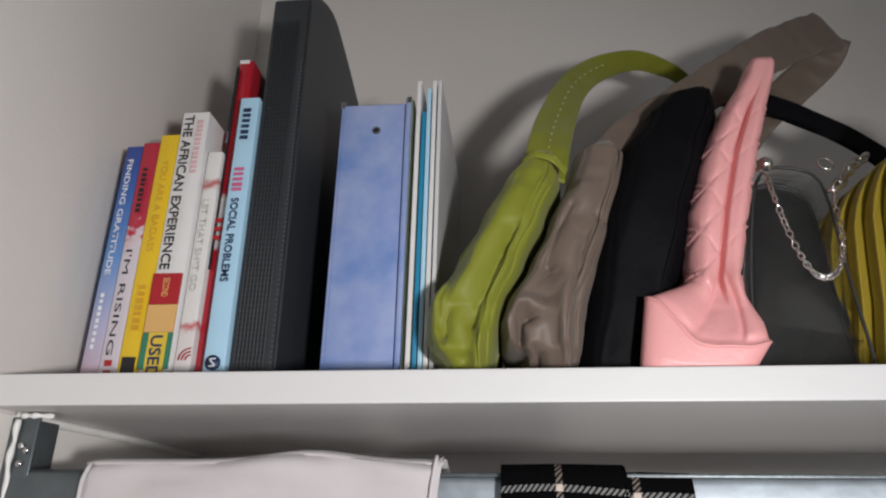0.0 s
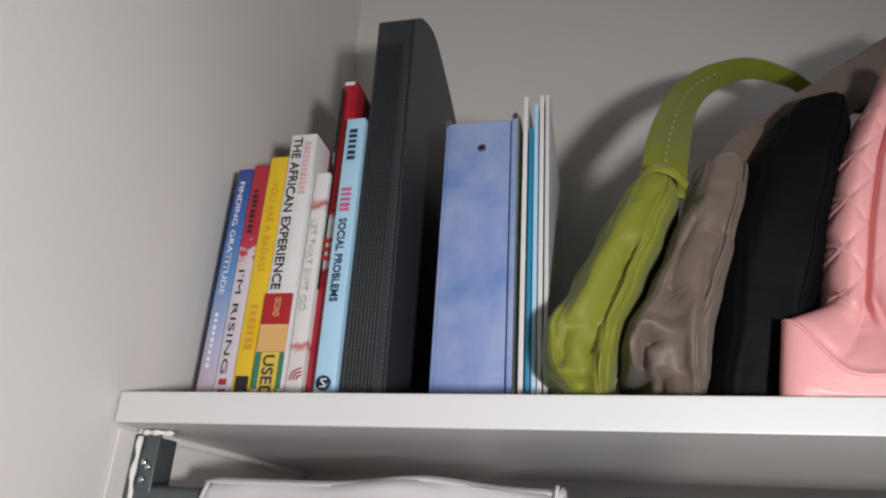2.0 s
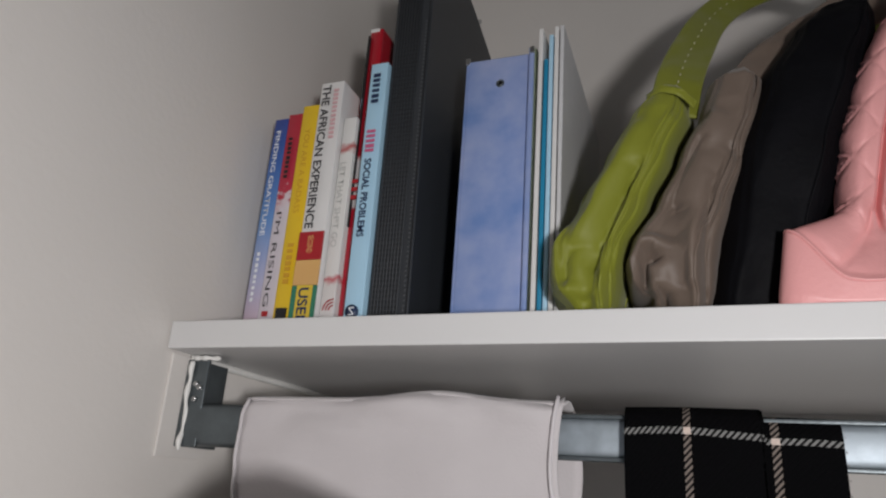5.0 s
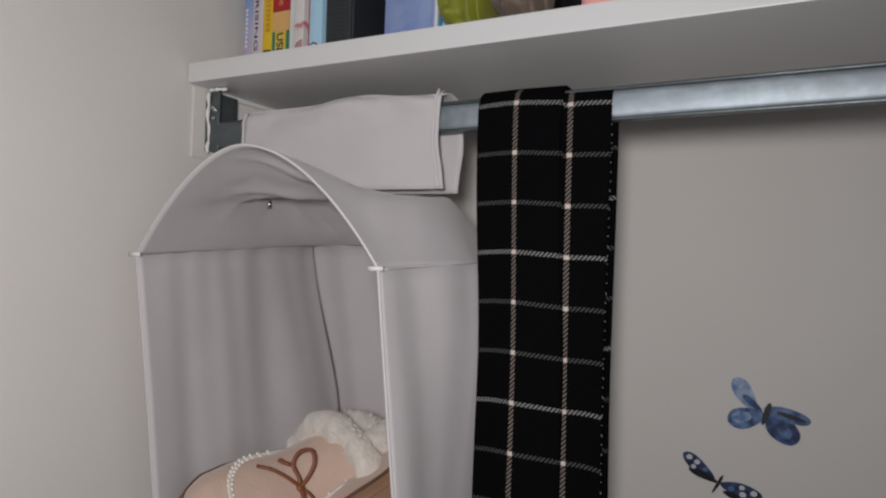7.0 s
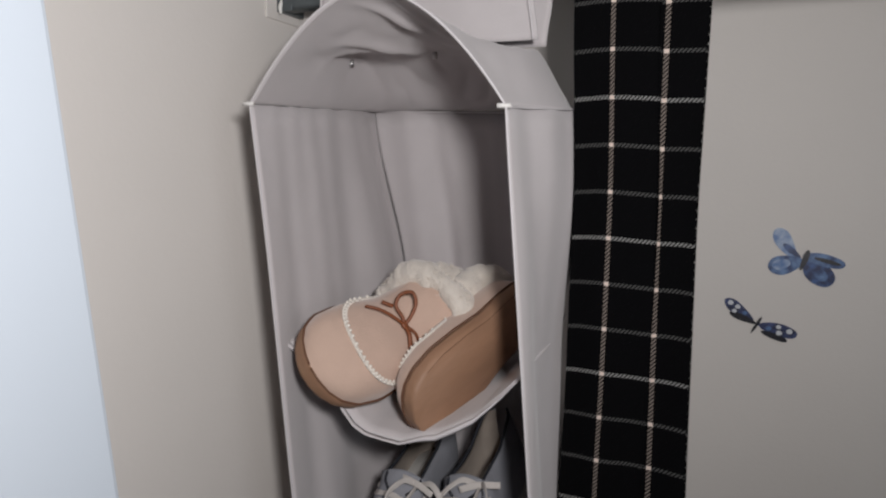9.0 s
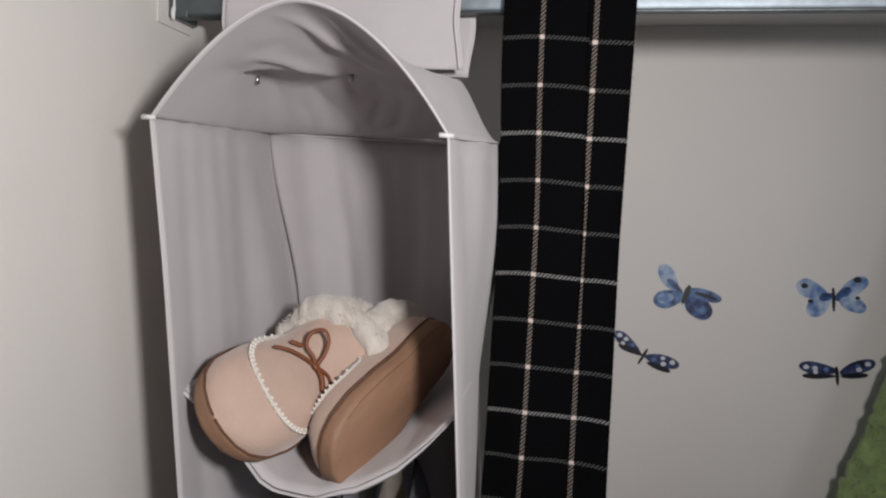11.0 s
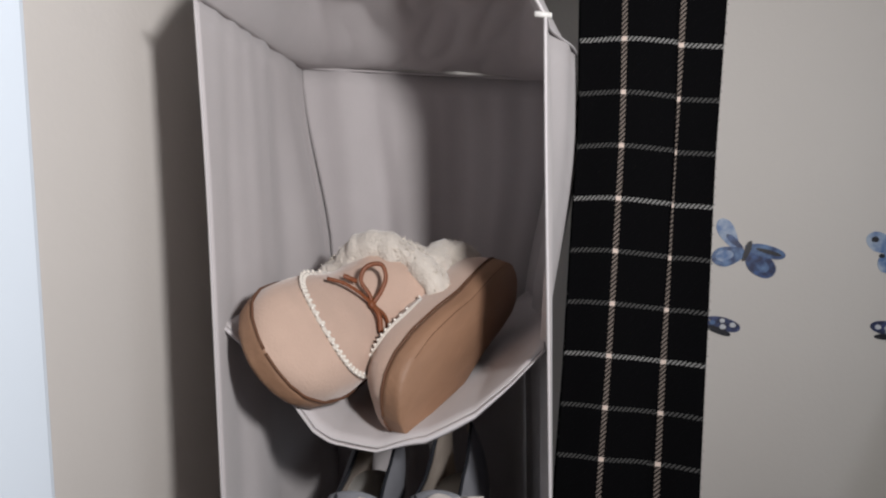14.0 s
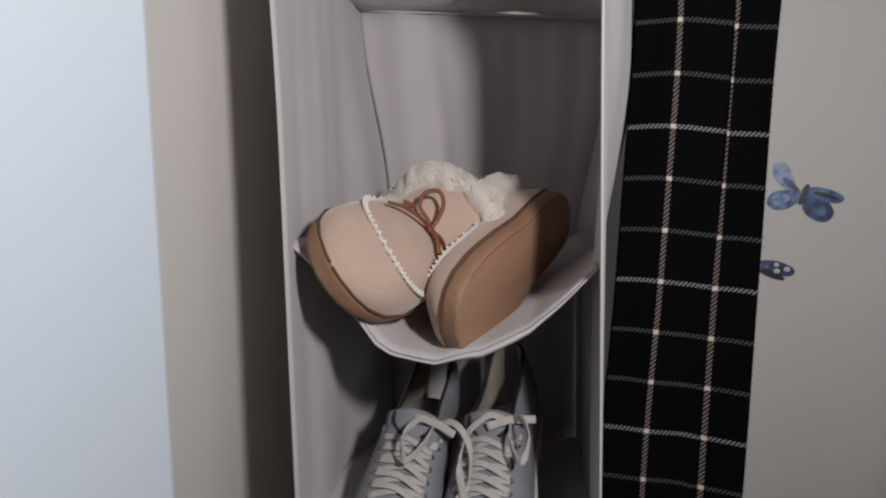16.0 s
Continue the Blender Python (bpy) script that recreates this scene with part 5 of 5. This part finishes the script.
# ---- sneakers below ----
M["canvas_grey"] = mat("grey_canvas", (0.27, 0.275, 0.305), 0.85, 0.12, 40, 0.5, 900)
M["shoe_lining"] = mat("shoe_lining", (0.42, 0.36, 0.31), 0.9, 0.12, 40, 0.3, 500)
M["rubber"] = mat("white_rubber", (0.6, 0.59, 0.57), 0.6, 0.06, 30, 0.1)
M["lace"] = mat("off_white_lace", (0.58, 0.54, 0.51), 0.85, 0.08, 60, 0.5, 900)
M["shoe_edge"] = mat("dark_binding", (0.02, 0.022, 0.03), 0.7, 0.1)
NL, NW = 0.245, 0.041
NH = ((0, 0.022), (0.04, 0.036), (0.12, 0.046), (0.3, 0.062), (0.42, 0.078), (0.52, 0.088), (0.62, 0.084), (0.75, 0.083), (0.9, 0.094), (0.97, 0.099), (1, 0.095))


def upper_at(s, u, inset=0.0):
    """u from 0 to 1 round the shoe; behind the throat the top stays open."""
    w = (NW - inset) * table(WIDTHS, s * 0.985 + 0.004)
    h = table(NH, s) - inset * 0.3
    full = smooth01((s - 0.40) / 0.10)
    lim = math.pi / 2 * (1 - 0.30 * full)
    a = lim * (u / 0.5) if u <= 0.5 else math.pi - lim * ((1 - u) / 0.5)
    return Vector((w * math.copysign(abs(math.cos(a)) ** 0.75, math.cos(a)), s * (NL - inset) + inset / 2, 0.018 + (h - 0.018) * max(0.0, math.sin(a) / math.sin(lim)) ** 0.9))


def shoe_sheet(inset, n=34, m=24):
    b = bmesh.new()
    st_ = stations(n)
    half = []
    for lo in (0, 1):
        half.append([[b.verts.new(upper_at(s, (k / m) * 0.5 if lo == 0 else 0.5 + (k / m) * 0.5 + 1e-6, inset)) for k in range(m + 1)] for s in st_])
    for g in half:
        for r, q in zip(g, g[1:]):
            for k in range(m):
                b.faces.new((r[k], r[k + 1], q[k + 1], q[k]))
    return b


def sneaker(m, label, mirror, seed):
    t = thing("sneaker", (0, 0, 0), label, "shoe", "pair of sneakers")
    t.matrix_world = m
    part("upper", shoe_sheet(0.0), M["canvas_grey"], t)
    part("lining", shoe_sheet(0.004), M["shoe_lining"], t, "beige inner lining")
    st_ = stations(30)
    rings = []
    for z, g in ((-0.004, 0.95), (0.0, 1.04), (0.018, 1.06), (0.021, 1.0)):
        right = [Vector((NW * table(WIDTHS, s) * g, NL * s, z)) for s in st_]
        rings.append(right + [Vector((-p.x, p.y, p.z)) for p in right[-2:0:-1]])
    part("sole", loft(rings), M["rubber"], t, "white rubber sole")
    edge = [upper_at(s, 0.5) + Vector((0, 0, 0.0005)) for s in (0.44 + 0.55 * k / 16 for k in range(17))]
    edge2 = [upper_at(s, 0.5 + 1e-6) + Vector((0, 0, 0.0005)) for s in (0.44 + 0.55 * k / 16 for k in range(17))]
    part("collar_binding", tube(edge, 0.0016, 6, 2), M["shoe_edge"], t, "dark collar binding")
    part("collar_binding", tube(edge2, 0.0016, 6, 2), M["shoe_edge"], t, "dark collar binding")
    part("tongue", grid(lambda u, v: Vector(((u - 0.5) * (0.040 + 0.012 * v), (0.36 + 0.17 * v) * NL, table(NH, 0.36 + 0.14 * v) - 0.005 + 0.012 * v * v - 0.010 * (2 * u - 1) ** 2)), 12, 16, 0.003), M["canvas_grey"], t)
    rnd = random.Random(seed)
    for k in range(6):
        s = 0.22 + 0.045 * k
        for sgn in (-1, 1):
            u = 0.5 - sgn * 0.16
            p = upper_at(s, u) + Vector((0, 0, 0.001))
            nrm = Vector((sgn * 0.5, -0.1, 0.85)).normalized()
            q = nrm.orthogonal().normalized()
            r2 = nrm.cross(q)
            part("eyelet", tube([p + (q * math.cos(a) + r2 * math.sin(a)) * 0.0026 for a in (2 * math.pi * j / 10 for j in range(11))], 0.0009, 5, 1, smooth=False), M["chrome"], t, "shiny metal eyelet")
        a0, b0 = upper_at(s, 0.66) + Vector((0, 0, 0.002)), upper_at(min(0.5, s + 0.04), 0.34) + Vector((0, 0, 0.002))
        mid = (a0 + b0) / 2 + Vector((0, 0, 0.006))
        strap([a0, mid, b0], 0.0062, 0.0014, M["lace"], t, Vector(), "lace", (0, 1, 0.2), 0.0005, 6, "flat off-white lace")
        a0, b0 = upper_at(s, 0.34) + Vector((0, 0, 0.003)), upper_at(min(0.5, s + 0.04), 0.66) + Vector((0, 0, 0.003))
        mid = (a0 + b0) / 2 + Vector((0, 0, 0.008))
        strap([a0, mid, b0], 0.0062, 0.0014, M["lace"], t, Vector(), "lace", (0, 1, 0.2), 0.0005, 6, "flat off-white lace")
    top = upper_at(0.49, 0.5)
    x = mirror
    strap([top + Vector((0, 0, 0.002)), top + Vector((0.018 * x, -0.004, 0.012)), top + Vector((0.036 * x, -0.022, 0.004)), top + Vector((0.040 * x, -0.045, -0.014)), top + Vector((0.030 * x, -0.075, -0.024))], 0.0065, 0.0016, M["lace"], t, Vector(), "lace", (0, 1, 0.3), 0.001, 8, "loose off-white lace end")
    strap([top + Vector((0, 0, 0.003)), top + Vector((-0.012 * x, -0.012, 0.016)), top + Vector((-0.022 * x, -0.034, 0.012)), top + Vector((-0.016 * x, -0.05, 0.000)), top + Vector((-0.004 * x, -0.03, 0.004)), top + Vector((0, 0, 0.004))], 0.0065, 0.0016, M["lace"], t, Vector(), "lace", (0, 0.4, 1), 0.001, 8, "off-white lace bow loop")
    strap([top + Vector((0.020 * x, -0.01, 0.004)), top + Vector((0, -0.004, 0.008)), top + Vector((-0.022 * x, 0.004, 0.004))], 0.007, 0.0016, M["lace"], t, Vector(), "lace", (0, 0.6, 0.8), 0.001, 8, "off-white lace knot")
    return t


sneaker(frame_of((0.176, 0.375, 0.985), (0.99, 0.02, -0.12), (-0.03, 0.93, 0.33)), "grey canvas sneaker with off-white laces leaning in the fabric pocket", 1, 4)
sneaker(frame_of((0.258, 0.385, 0.990), (0.99, -0.02, 0.10), (0.02, 0.93, 0.32)), "grey canvas sneaker with metal eyelets beside its pair", -1, 6)
